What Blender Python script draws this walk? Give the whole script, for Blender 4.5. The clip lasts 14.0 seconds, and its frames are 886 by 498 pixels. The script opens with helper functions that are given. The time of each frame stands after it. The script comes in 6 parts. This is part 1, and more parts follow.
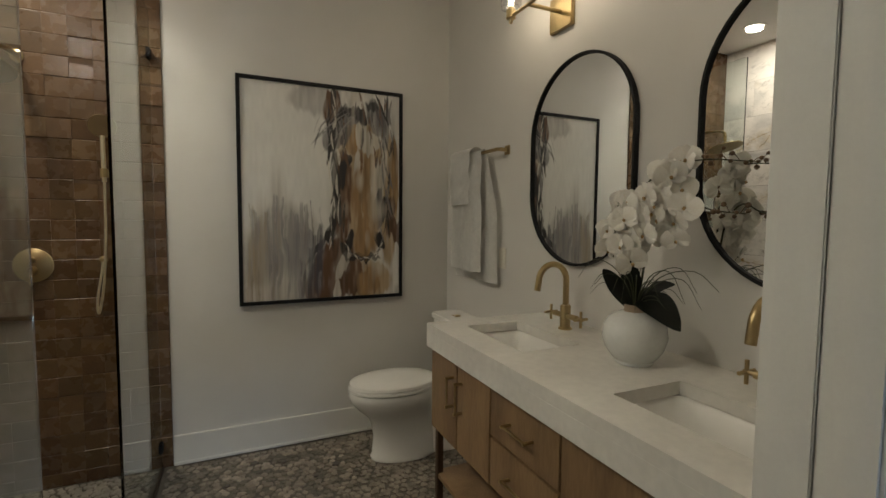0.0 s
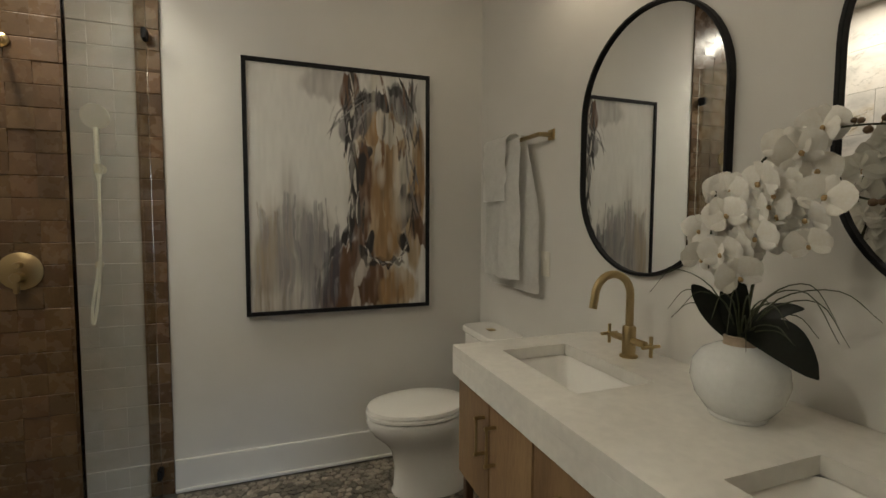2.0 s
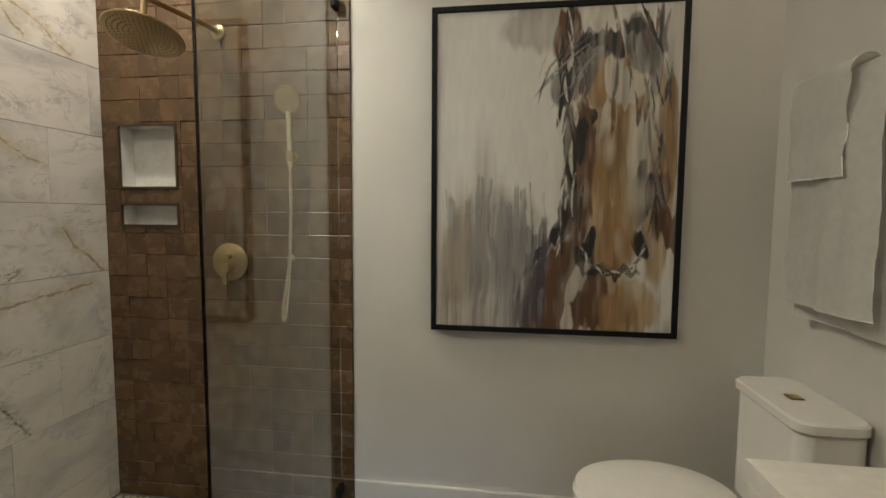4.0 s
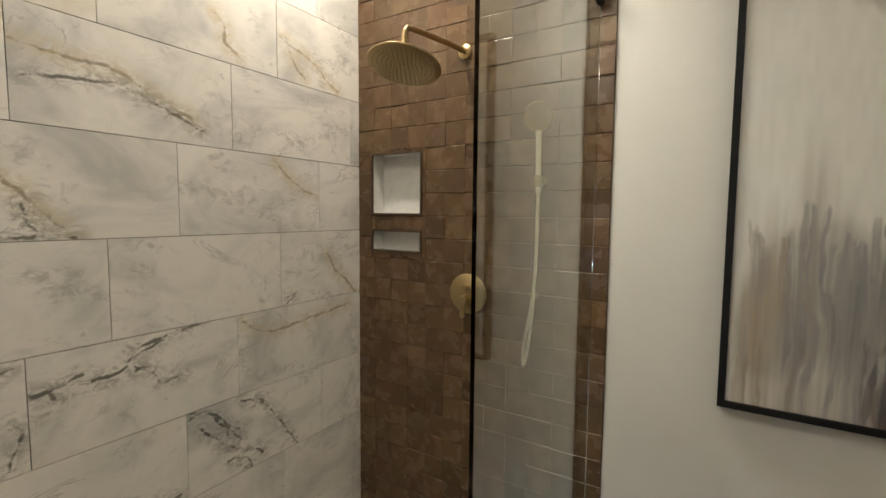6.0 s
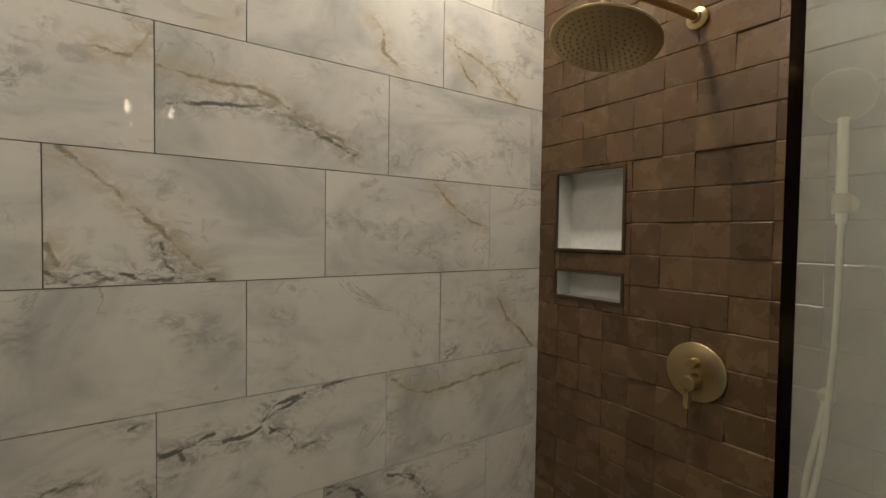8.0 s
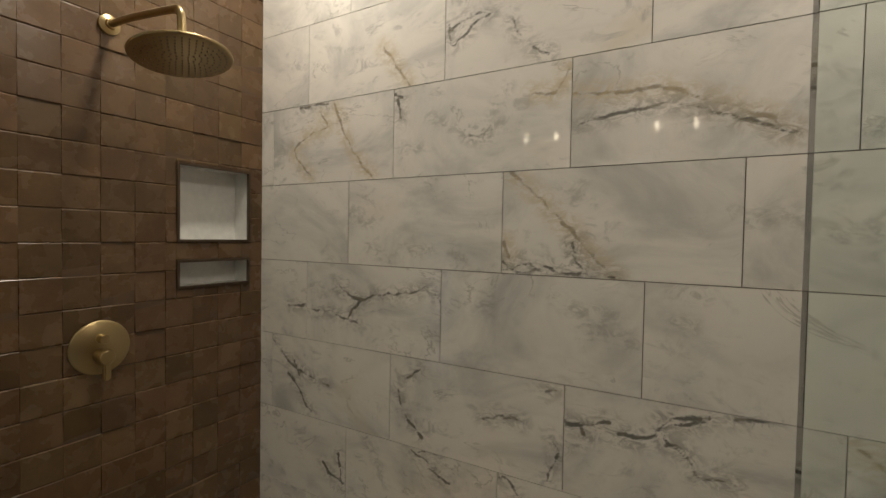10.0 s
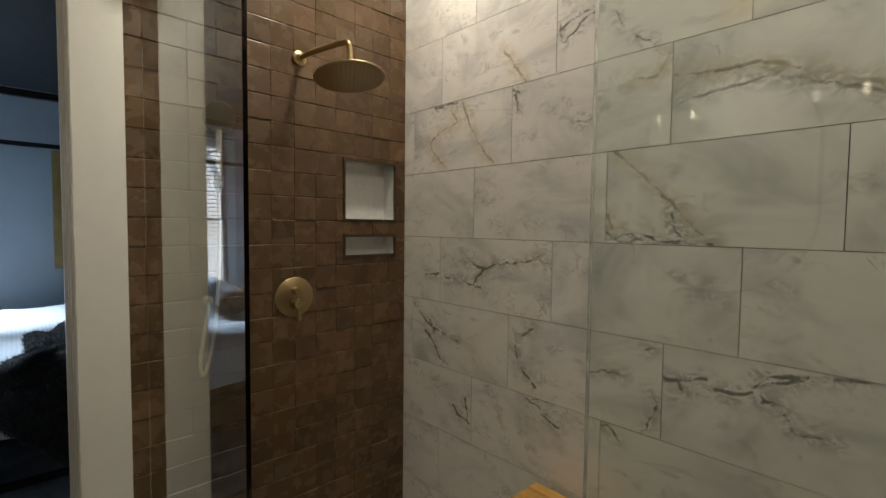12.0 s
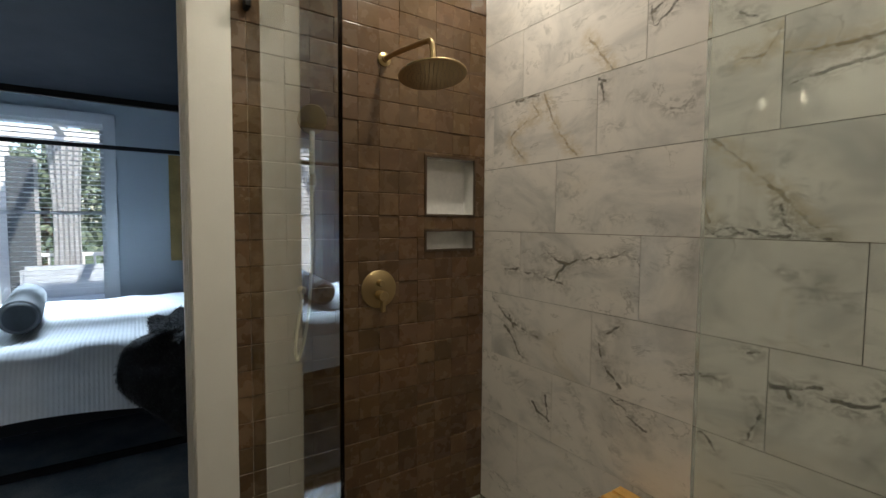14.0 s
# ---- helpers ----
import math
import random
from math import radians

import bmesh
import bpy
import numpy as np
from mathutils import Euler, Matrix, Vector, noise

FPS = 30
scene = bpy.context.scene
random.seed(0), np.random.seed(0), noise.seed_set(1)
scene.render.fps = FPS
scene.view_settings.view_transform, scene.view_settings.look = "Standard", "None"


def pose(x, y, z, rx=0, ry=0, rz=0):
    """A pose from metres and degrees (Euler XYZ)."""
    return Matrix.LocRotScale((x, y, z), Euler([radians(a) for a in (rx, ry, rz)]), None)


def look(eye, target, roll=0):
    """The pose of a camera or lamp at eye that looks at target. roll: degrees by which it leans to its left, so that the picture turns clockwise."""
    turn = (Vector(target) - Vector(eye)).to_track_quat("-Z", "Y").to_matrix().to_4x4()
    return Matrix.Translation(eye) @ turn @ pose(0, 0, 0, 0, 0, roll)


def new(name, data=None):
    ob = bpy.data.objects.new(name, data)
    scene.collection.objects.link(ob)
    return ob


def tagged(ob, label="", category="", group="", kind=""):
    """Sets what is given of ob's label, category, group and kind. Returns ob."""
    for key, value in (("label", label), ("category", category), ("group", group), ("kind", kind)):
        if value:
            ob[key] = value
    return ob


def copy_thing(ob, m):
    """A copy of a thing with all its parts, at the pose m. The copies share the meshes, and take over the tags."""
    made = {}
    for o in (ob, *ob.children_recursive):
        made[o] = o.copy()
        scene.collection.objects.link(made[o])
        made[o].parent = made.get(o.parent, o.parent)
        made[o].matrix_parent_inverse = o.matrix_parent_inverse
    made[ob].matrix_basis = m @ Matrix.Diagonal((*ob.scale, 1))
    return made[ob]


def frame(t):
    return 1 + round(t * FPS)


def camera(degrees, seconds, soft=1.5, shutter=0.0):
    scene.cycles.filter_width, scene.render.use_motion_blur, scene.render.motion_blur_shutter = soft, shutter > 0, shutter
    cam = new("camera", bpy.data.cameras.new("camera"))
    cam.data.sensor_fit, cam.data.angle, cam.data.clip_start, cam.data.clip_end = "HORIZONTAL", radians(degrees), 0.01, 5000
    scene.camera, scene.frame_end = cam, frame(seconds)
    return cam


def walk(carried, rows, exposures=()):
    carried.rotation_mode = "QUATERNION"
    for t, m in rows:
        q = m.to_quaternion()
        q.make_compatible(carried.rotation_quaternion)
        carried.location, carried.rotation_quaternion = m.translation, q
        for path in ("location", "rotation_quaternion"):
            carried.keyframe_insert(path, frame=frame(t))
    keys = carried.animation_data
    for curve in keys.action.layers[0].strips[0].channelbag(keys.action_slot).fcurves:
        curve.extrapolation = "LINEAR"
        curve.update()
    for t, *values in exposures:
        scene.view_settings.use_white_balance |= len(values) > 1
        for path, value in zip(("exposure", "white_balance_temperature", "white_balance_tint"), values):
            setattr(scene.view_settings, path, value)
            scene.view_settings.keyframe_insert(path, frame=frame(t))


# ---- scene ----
cam = camera(88.0, 14.0)
PATH = [
    (0, (0.036, 0.016, 1.384), (0.862, 1.832, 1.254), 0.5),
    (0.5, (0.062, 0.145, 1.39), (0.919, 1.948, 1.274), 0.5),
    (1, (0.081, 0.22, 1.384), (0.941, 2.022, 1.266), 0.4),
    (1.5, (0.137, 0.288, 1.38), (0.941, 2.115, 1.257), 0.3),
    (2, (0.212, 0.339, 1.376), (0.888, 2.216, 1.248), 0.2),
    (2.2, (0.239, 0.357, 1.373), (0.856, 2.255, 1.245), 0.2),
    (4.3, (0.358, 1.062, 1.363), (-0.107, 3.0, 1.198), 0.4),
    (4.5, (0.342, 1.099, 1.402), (-0.26, 2.997, 1.207), 0.3),
    (5, (0.288, 1.135, 1.441), (-0.578, 2.927, 1.241), -0.1),
    (5.5, (0.2, 1.136, 1.461), (-0.809, 2.854, 1.282), 0.2),
    (6, (0.063, 1.193, 1.476), (-0.992, 2.885, 1.323), 0.5),
    (6.5, (-0.098, 1.258, 1.503), (-1.18, 2.934, 1.366), 0.6),
    (7, (-0.189, 1.322, 1.528), (-1.41, 2.902, 1.423), 0.7),
    (7.2, (-0.207, 1.363, 1.525), (-1.5, 2.886, 1.43), 0.7),
    (9.3, (-0.224, 1.825, 1.514), (-2.219, 1.695, 1.477), 1.0),
    (9.5, (-0.23, 1.853, 1.51), (-2.191, 1.462, 1.473), 1.0),
    (9.7, (-0.226, 1.887, 1.506), (-2.111, 1.219, 1.468), 1.1),
    (10, (-0.195, 1.954, 1.503), (-1.922, 0.947, 1.448), 1.0),
    (10.5, (-0.123, 2.069, 1.483), (-1.652, 0.782, 1.41), 1.0),
    (11, (-0.064, 2.118, 1.466), (-1.515, 0.743, 1.382), 0.9),
    (11.5, (-0.022, 2.142, 1.45), (-1.436, 0.73, 1.357), 0.8),
    (12, (-0.017, 2.162, 1.444), (-1.386, 0.707, 1.347), 0.6),
    (12.5, (0.003, 2.164, 1.437), (-1.301, 0.65, 1.341), 0.7),
    (13, (0.019, 2.165, 1.438), (-1.229, 0.605, 1.335), 0.6),
    (13.5, (0.012, 2.164, 1.432), (-1.173, 0.556, 1.327), 0.6),
    (14, (0.005, 2.157, 1.438), (-1.108, 0.499, 1.321), 0.4),
]
walk(cam, [(t, look(eye, target, roll)) for t, eye, target, roll in PATH], exposures=[(0.0, 1.3), (2.2, 1.45), (4.3, 1.82), (5.5, 2.0), (6.0, 2.02), (6.5, 1.70), (7.2, 1.45), (9.5, 1.48), (11.0, 1.36), (14.0, 1.28)])

# ---- world and light ----
world = bpy.data.worlds.new("world")
scene.world = world
world.use_nodes = True
wn = world.node_tree
sky = wn.nodes.new("ShaderNodeTexSky")
sky.sky_type, sky.sun_disc = "NISHITA", False
sky.sun_elevation, sky.sun_rotation = radians(43), radians(-20)
wn.nodes["Background"].inputs["Strength"].default_value = 0.15
wn.links.new(sky.outputs[0], wn.nodes["Background"].inputs["Color"])
sun = new("sun", bpy.data.lights.new("sun", "SUN"))
sun.data.energy, sun.data.angle, sun.data.color = 3.6, radians(1), (1, 0.95, 0.88)
sun.matrix_world = look((-5, 14, 14), (0, 0, 0))

BULB_POWER, DOWNLIGHT_POWER, WINDOW_POWER = 0.18, 4.0, 20.0
WARM = (1.0, 0.86, 0.64)


def lamp(name, kind, power, colour, m, size=0.05):
    d = bpy.data.lights.new(name, kind)
    d.energy, d.color = power, colour
    if kind == "AREA":
        d.shape, d.size = "DISK", size
    else:
        d.shadow_soft_size = size
    ob = new(name, d)
    ob.matrix_world = m
    return ob


SCONCE_Y = (1.700, 0.632)
CEIL = 2.92
for sy in SCONCE_Y:
    for k in (-1, 1):
        lamp("sconce_bulb_light", "POINT", BULB_POWER, WARM, pose(1.19, sy + 0.135 * k, 2.385), 0.02)
DOWNLIGHTS = ((-1.075, 2.40), (-1.075, 0.82))
for dx, dy in DOWNLIGHTS:
    lamp("shower_downlight_light", "AREA", DOWNLIGHT_POWER, (1, 0.91, 0.75), pose(dx, dy, CEIL - 0.02), 0.11)


# ---- materials ----
def material(name, colour, rough=0.5, metal=0.0, vary=0.15, scale=6.0, fine=120.0, bump=0.05, rvary=0.1, second=None, stretch=(1, 1, 1), per_object=0.0, coat=0.0, sheen=0.0, hue=0.0):
    """A surface with colour, roughness and relief varied at two scales."""
    m = bpy.data.materials.new(name)
    m.use_nodes = True
    nt = m.node_tree
    b = nt.nodes["Principled BSDF"]
    b.inputs["Metallic"].default_value = metal
    b.inputs["Coat Weight"].default_value = coat
    b.inputs["Sheen Weight"].default_value = sheen
    tc = nt.nodes.new("ShaderNodeTexCoord")
    mp = nt.nodes.new("ShaderNodeMapping")
    mp.inputs["Scale"].default_value = stretch
    nt.links.new(tc.outputs["Object"], mp.inputs["Vector"])
    info = nt.nodes.new("ShaderNodeObjectInfo")
    if per_object:
        sc = nt.nodes.new("ShaderNodeVectorMath")
        sc.operation = "SCALE"
        sc.inputs[0].default_value = (17.0, 29.0, 41.0)
        nt.links.new(info.outputs["Random"], sc.inputs["Scale"])
        nt.links.new(sc.outputs[0], mp.inputs["Location"])
    big = nt.nodes.new("ShaderNodeTexNoise")
    big.inputs["Scale"].default_value, big.inputs["Detail"].default_value = scale, 6
    small = nt.nodes.new("ShaderNodeTexNoise")
    small.inputs["Scale"].default_value, small.inputs["Detail"].default_value = fine, 4
    for n in (big, small):
        nt.links.new(mp.outputs[0], n.inputs["Vector"])
    mixv = nt.nodes.new("ShaderNodeMath")
    mixv.operation = "MULTIPLY_ADD"
    mixv.inputs[1].default_value, mixv.inputs[2].default_value = 0.35, 0.0
    nt.links.new(small.outputs[0], mixv.inputs[0])
    add = nt.nodes.new("ShaderNodeMath")
    add.operation = "MULTIPLY_ADD"
    add.inputs[1].default_value = 0.65
    nt.links.new(big.outputs[0], add.inputs[0])
    nt.links.new(mixv.outputs[0], add.inputs[2])
    ramp = nt.nodes.new("ShaderNodeValToRGB")
    lo = second or tuple(c * (1 - vary) for c in colour)
    hi = colour if second else tuple(min(1, c * (1 + vary)) for c in colour)
    ramp.color_ramp.elements[0].position, ramp.color_ramp.elements[1].position = 0.36, 0.64
    ramp.color_ramp.elements[0].color, ramp.color_ramp.elements[1].color = (*lo, 1), (*hi, 1)
    nt.links.new(add.outputs[0], ramp.inputs[0])
    out = ramp.outputs[0]
    if per_object:
        hsv = nt.nodes.new("ShaderNodeHueSaturation")
        mr = nt.nodes.new("ShaderNodeMapRange")
        mr.inputs["To Min"].default_value, mr.inputs["To Max"].default_value = 1 - per_object, 1 + per_object
        nt.links.new(info.outputs["Random"], mr.inputs["Value"])
        nt.links.new(mr.outputs[0], hsv.inputs["Value"])
        nt.links.new(out, hsv.inputs["Color"])
        if hue:
            frac = nt.nodes.new("ShaderNodeMath")
            frac.operation = "PINGPONG"
            frac.inputs[1].default_value = 0.13
            nt.links.new(info.outputs["Random"], frac.inputs[0])
            mh = nt.nodes.new("ShaderNodeMapRange")
            mh.inputs["From Max"].default_value = 0.13
            mh.inputs["To Min"].default_value, mh.inputs["To Max"].default_value = 0.5 - hue, 0.5 + hue
            nt.links.new(frac.outputs[0], mh.inputs["Value"])
            nt.links.new(mh.outputs[0], hsv.inputs["Hue"])
        out = hsv.outputs[0]
    nt.links.new(out, b.inputs["Base Color"])
    rr = nt.nodes.new("ShaderNodeMapRange")
    rr.inputs["To Min"].default_value, rr.inputs["To Max"].default_value = max(0, rough - rvary), min(1, rough + rvary)
    nt.links.new(big.outputs[0], rr.inputs["Value"])
    nt.links.new(rr.outputs[0], b.inputs["Roughness"])
    if bump:
        bp = nt.nodes.new("ShaderNodeBump")
        bp.inputs["Strength"].default_value, bp.inputs["Distance"].default_value = bump, 0.004
        nt.links.new(add.outputs[0], bp.inputs["Height"])
        nt.links.new(bp.outputs[0], b.inputs["Normal"])
    return m


def simple(name, colour, rough, metal=0.0, emit=0.0, transmission=0.0):
    m = bpy.data.materials.new(name)
    m.use_nodes = True
    b = m.node_tree.nodes["Principled BSDF"]
    b.inputs["Base Color"].default_value = (*colour, 1)
    b.inputs["Roughness"].default_value, b.inputs["Metallic"].default_value = rough, metal
    b.inputs["Transmission Weight"].default_value = transmission
    if emit:
        b.inputs["Emission Color"].default_value, b.inputs["Emission Strength"].default_value = (*colour, 1), emit
    return m


def marble_material():
    """Warm white stone: grey clouds, and ragged dark and golden veins along the carried distance fields."""
    m = bpy.data.materials.new("veined_marble_tile")
    m.use_nodes = True
    nt = m.node_tree
    L = nt.links.new
    b = nt.nodes["Principled BSDF"]
    b.inputs["Roughness"].default_value = 0.13
    tc, info = nt.nodes.new("ShaderNodeTexCoord"), nt.nodes.new("ShaderNodeObjectInfo")
    sc = nt.nodes.new("ShaderNodeVectorMath")
    sc.operation = "SCALE"
    sc.inputs[0].default_value = (0.0, 37.0, 53.0)
    L(info.outputs["Random"], sc.inputs["Scale"])
    mp = nt.nodes.new("ShaderNodeMapping")
    mp.inputs["Rotation"].default_value = (radians(35), 0, 0)
    mp.inputs["Scale"].default_value = (1, 0.85, 1.35)
    L(tc.outputs["Object"], mp.inputs["Vector"])
    L(sc.outputs[0], mp.inputs["Location"])

    def tex(scale, detail, distort=0.0, rough=0.55):
        n = nt.nodes.new("ShaderNodeTexNoise")
        n.inputs["Scale"].default_value, n.inputs["Detail"].default_value = scale, detail
        n.inputs["Distortion"].default_value, n.inputs["Roughness"].default_value = distort, rough
        L(mp.outputs[0], n.inputs["Vector"])
        return n.outputs[0]

    def calc(op, a, c=None, d=None):
        n = nt.nodes.new("ShaderNodeMath")
        n.operation = op
        for i, v in enumerate((a, c, d)):
            if v is None:
                continue
            if isinstance(v, (int, float)):
                n.inputs[i].default_value = v
            else:
                L(v, n.inputs[i])
        return n.outputs[0]

    def ramp(v, a, c, lo=0.0, hi=1.0):
        n = nt.nodes.new("ShaderNodeMapRange")
        n.interpolation_type = "SMOOTHSTEP"
        for k, x in (("From Min", a), ("From Max", c), ("To Min", lo), ("To Max", hi)):
            n.inputs[k].default_value = x
        L(v, n.inputs["Value"])
        return n.outputs[0]

    def blend(fac, a, c):
        n = nt.nodes.new("ShaderNodeMix")
        n.data_type = "RGBA"
        L(fac, n.inputs[0])
        for i, v in ((6, a), (7, c)):
            if isinstance(v, tuple):
                n.inputs[i].default_value = (*v, 1)
            else:
                L(v, n.inputs[i])
        return n.outputs[2]

    def field(name):
        at = nt.nodes.new("ShaderNodeAttribute")
        at.attribute_name = name
        return at.outputs["Fac"]

    cloud = tex(2.6, 7, 0.9, 0.6)
    col = blend(ramp(cloud, 0.42, 0.74), (0.80, 0.765, 0.725), (0.50, 0.495, 0.485))
    warm = tex(1.7, 5, 1.2)
    col = blend(calc("MULTIPLY", ramp(warm, 0.60, 0.80), 0.40), col, (0.62, 0.53, 0.39))
    mott = tex(11, 9, 1.6, 0.68)
    col = blend(calc("MULTIPLY", calc("MULTIPLY", ramp(mott, 0.50, 0.66), ramp(tex(4.2, 5, 0.8), 0.42, 0.62)), 0.55), col, (0.37, 0.365, 0.35))
    # faint hairlines everywhere
    v = calc("ABSOLUTE", calc("SUBTRACT", tex(1.9, 8, 1.6, 0.62), 0.5))
    gate = ramp(tex(3.4, 4), 0.50, 0.60)
    thin = calc("MULTIPLY", calc("MULTIPLY", ramp(v, 0.010, 0.0), gate), 0.50)
    col = blend(thin, col, (0.24, 0.225, 0.20))
    # marked veins: ragged lines whose width swells and dies along their run
    rag = calc("MULTIPLY_ADD", tex(26, 10, 0.6, 0.72), 0.026, -0.013)
    swell = tex(9, 6, 0.4, 0.65)
    crumb = tex(22, 10, 1.5, 0.72)
    soft = calc("ADD", field("soft"), rag)
    col = blend(calc("MULTIPLY", calc("MULTIPLY", ramp(soft, 0.040, 0.0), ramp(crumb, 0.44, 0.60)), 0.55), col, (0.36, 0.35, 0.33))
    gold = calc("ADD", field("gold"), rag)
    col = blend(calc("MULTIPLY", calc("MULTIPLY", ramp(gold, 0.060, 0.0), ramp(crumb, 0.38, 0.58)), 0.66), col, (0.56, 0.47, 0.32))
    gw = calc("MULTIPLY_ADD", ramp(swell, 0.40, 0.68), 0.0045, 0.0010)
    col = blend(calc("MULTIPLY", ramp(calc("SUBTRACT", gw, gold), -0.004, 0.003), 0.72), col, blend(ramp(crumb, 0.42, 0.60), (0.19, 0.14, 0.075), (0.40, 0.31, 0.18)))
    ink = calc("ADD", field("ink"), rag)
    col = blend(calc("MULTIPLY", calc("MULTIPLY", ramp(ink, 0.055, 0.0), ramp(crumb, 0.43, 0.60)), 0.66), col, (0.31, 0.295, 0.275))
    iw = calc("MULTIPLY_ADD", ramp(swell, 0.42, 0.68), 0.0046, 0.0010)
    col = blend(calc("MULTIPLY", ramp(calc("SUBTRACT", iw, ink), -0.0035, 0.0025), 0.82), col, blend(ramp(crumb, 0.45, 0.62), (0.050, 0.048, 0.044), (0.19, 0.165, 0.12)))
    L(col, b.inputs["Base Color"])
    L(calc("MULTIPLY_ADD", mott, 0.03, 0.012), b.inputs["Roughness"])
    bp = nt.nodes.new("ShaderNodeBump")
    bp.inputs["Strength"].default_value, bp.inputs["Distance"].default_value = 0.03, 0.002
    L(tex(7, 2), bp.inputs["Height"])
    L(bp.outputs[0], b.inputs["Normal"])
    return m


M_PAINT = material("white_wall_paint", (0.64, 0.62, 0.585), 0.55, vary=0.025, scale=3, fine=300, bump=0.04)
M_TRIM = material("white_trim_paint", (0.71, 0.69, 0.645), 0.32, vary=0.03, scale=4, fine=200, bump=0.03)
M_CEIL = material("white_ceiling_paint", (0.78, 0.77, 0.74), 0.8, vary=0.02, scale=3, fine=250, bump=0.05)
M_BROWN = material("brown_glazed_clay", (0.114, 0.067, 0.033), 0.27, vary=0.16, scale=14, fine=90, bump=0.10, rvary=0.08, per_object=0.22, hue=0.006)
M_GROUT = material("brown_grout", (0.095, 0.058, 0.032), 0.9, vary=0.2, scale=20, fine=300, bump=0.2)
M_JOINT = material("grey_grout", (0.23, 0.20, 0.165), 0.9, vary=0.15, scale=20, fine=300, bump=0.2)
M_MARBLE = marble_material()
M_BRASS = material("brushed_brass", (0.47, 0.36, 0.19), 0.33, 1.0, vary=0.03, scale=12, fine=400, bump=0.0, rvary=0.02)
M_HOSE = material("pale_brass_hose", (0.76, 0.68, 0.50), 0.30, 0.9, vary=0.04, scale=12, fine=400, bump=0.0, rvary=0.02)
M_BRONZE = material("dark_bronze_trim", (0.09, 0.062, 0.040), 0.4, 0.6, vary=0.15, scale=30, fine=300, bump=0.02)
M_BLACK = material("black_powder_coat", (0.009, 0.009, 0.010), 0.55, 0.0, vary=0.2, scale=20, fine=300, bump=0.03)
M_BLACK.node_tree.nodes["Principled BSDF"].inputs["Specular IOR Level"].default_value = 0.2
M_WOOD = material("oak_veneer", (0.285, 0.180, 0.090), 0.45, second=(0.175, 0.102, 0.048), scale=4, fine=46, bump=0.10, stretch=(3, 3, 0.5), per_object=0.10)
M_DARKWOOD = material("dark_leg_wood", (0.085, 0.048, 0.027), 0.45, vary=0.3, scale=5, fine=60, bump=0.08, stretch=(3, 3, 0.4))
M_QUARTZ = material("white_quartz", (0.74, 0.715, 0.66), 0.22, second=(0.62, 0.60, 0.56), scale=3.0, fine=40, bump=0.01)
M_CERAMIC = material("white_ceramic", (0.80, 0.78, 0.74), 0.10, vary=0.02, scale=4, fine=40, bump=0.0, rvary=0.03, coat=0.3)
M_VASE = material("crackled_white_glaze", (0.63, 0.635, 0.62), 0.13, vary=0.05, scale=5, fine=80, bump=0.03, rvary=0.04)
M_CLAYRIM = material("raw_clay_rim", (0.33, 0.25, 0.18), 0.7, vary=0.15, scale=20, fine=200, bump=0.1)
M_TOWEL = material("white_terry", (0.88, 0.865, 0.83), 0.95, vary=0.04, scale=40, fine=300, bump=0.03)
M_PETAL = material("white_petal", (0.88, 0.86, 0.81), 0.55, second=(0.80, 0.76, 0.68), scale=25, fine=200, bump=0.05)
M_PETALCORE = material("ochre_flower_heart", (0.44, 0.30, 0.14), 0.6, vary=0.3, scale=40, fine=300)
M_BUD = material("brown_bud", (0.11, 0.065, 0.030), 0.55, vary=0.35, scale=40, fine=300)
M_LEAF = material("dark_leaf", (0.010, 0.014, 0.009), 0.38, vary=0.4, scale=12, fine=150, bump=0.08)
M_GRASS = material("grass_blade", (0.040, 0.048, 0.020), 0.5, vary=0.4, scale=15, fine=150)
M_MIRROR = simple("mirror_silver", (0.86, 0.87, 0.86), 0.0, 1.0)
M_GLASS = simple("shower_glass", (0.885, 0.955, 0.93), 0.0, transmission=1.0)
M_GLASS.node_tree.nodes["Principled BSDF"].inputs["IOR"].default_value = 1.5
M_CLEAR = simple("clear_glass", (1, 1, 1), 0.0, transmission=1.0)
M_BULB = simple("lit_bulb", (1.0, 0.85, 0.62), 0.4, emit=5.0)
M_LED = simple("lit_downlight", (1.0, 0.90, 0.75), 0.4, emit=4.0)
M_PLASTIC = material("ivory_plastic", (0.74, 0.70, 0.62), 0.4, vary=0.03, scale=10, fine=100, bump=0.0)
M_PEBBLE = material("brown_pebble", (0.30, 0.255, 0.20), 0.5, second=(0.10, 0.082, 0.062), scale=11, fine=120, bump=0.15, per_object=0.5)
M_PEBBLE_MIX = material("brown_pebble_field", (0.34, 0.295, 0.235), 0.5, second=(0.075, 0.062, 0.048), scale=16, fine=120, bump=0.15)
M_SHOWERPEBBLE = material("pale_pebble", (0.52, 0.48, 0.41), 0.45, second=(0.30, 0.27, 0.22), scale=16, fine=120, bump=0.15)
M_FLOORGROUT = material("dark_floor_grout", (0.12, 0.105, 0.085), 0.9, vary=0.2, scale=20, fine=300, bump=0.3)
M_BEDWALL = material("blue_grey_paint", (0.30, 0.345, 0.385), 0.6, vary=0.03, scale=3, fine=250, bump=0.04)
M_BEDCEIL = material("dark_navy_ceiling", (0.011, 0.014, 0.019), 0.7, vary=0.1, scale=3, fine=200, bump=0.04)
M_BEDTRIM = material("grey_window_trim", (0.50, 0.53, 0.56), 0.4, vary=0.04, scale=5, fine=200, bump=0.03)
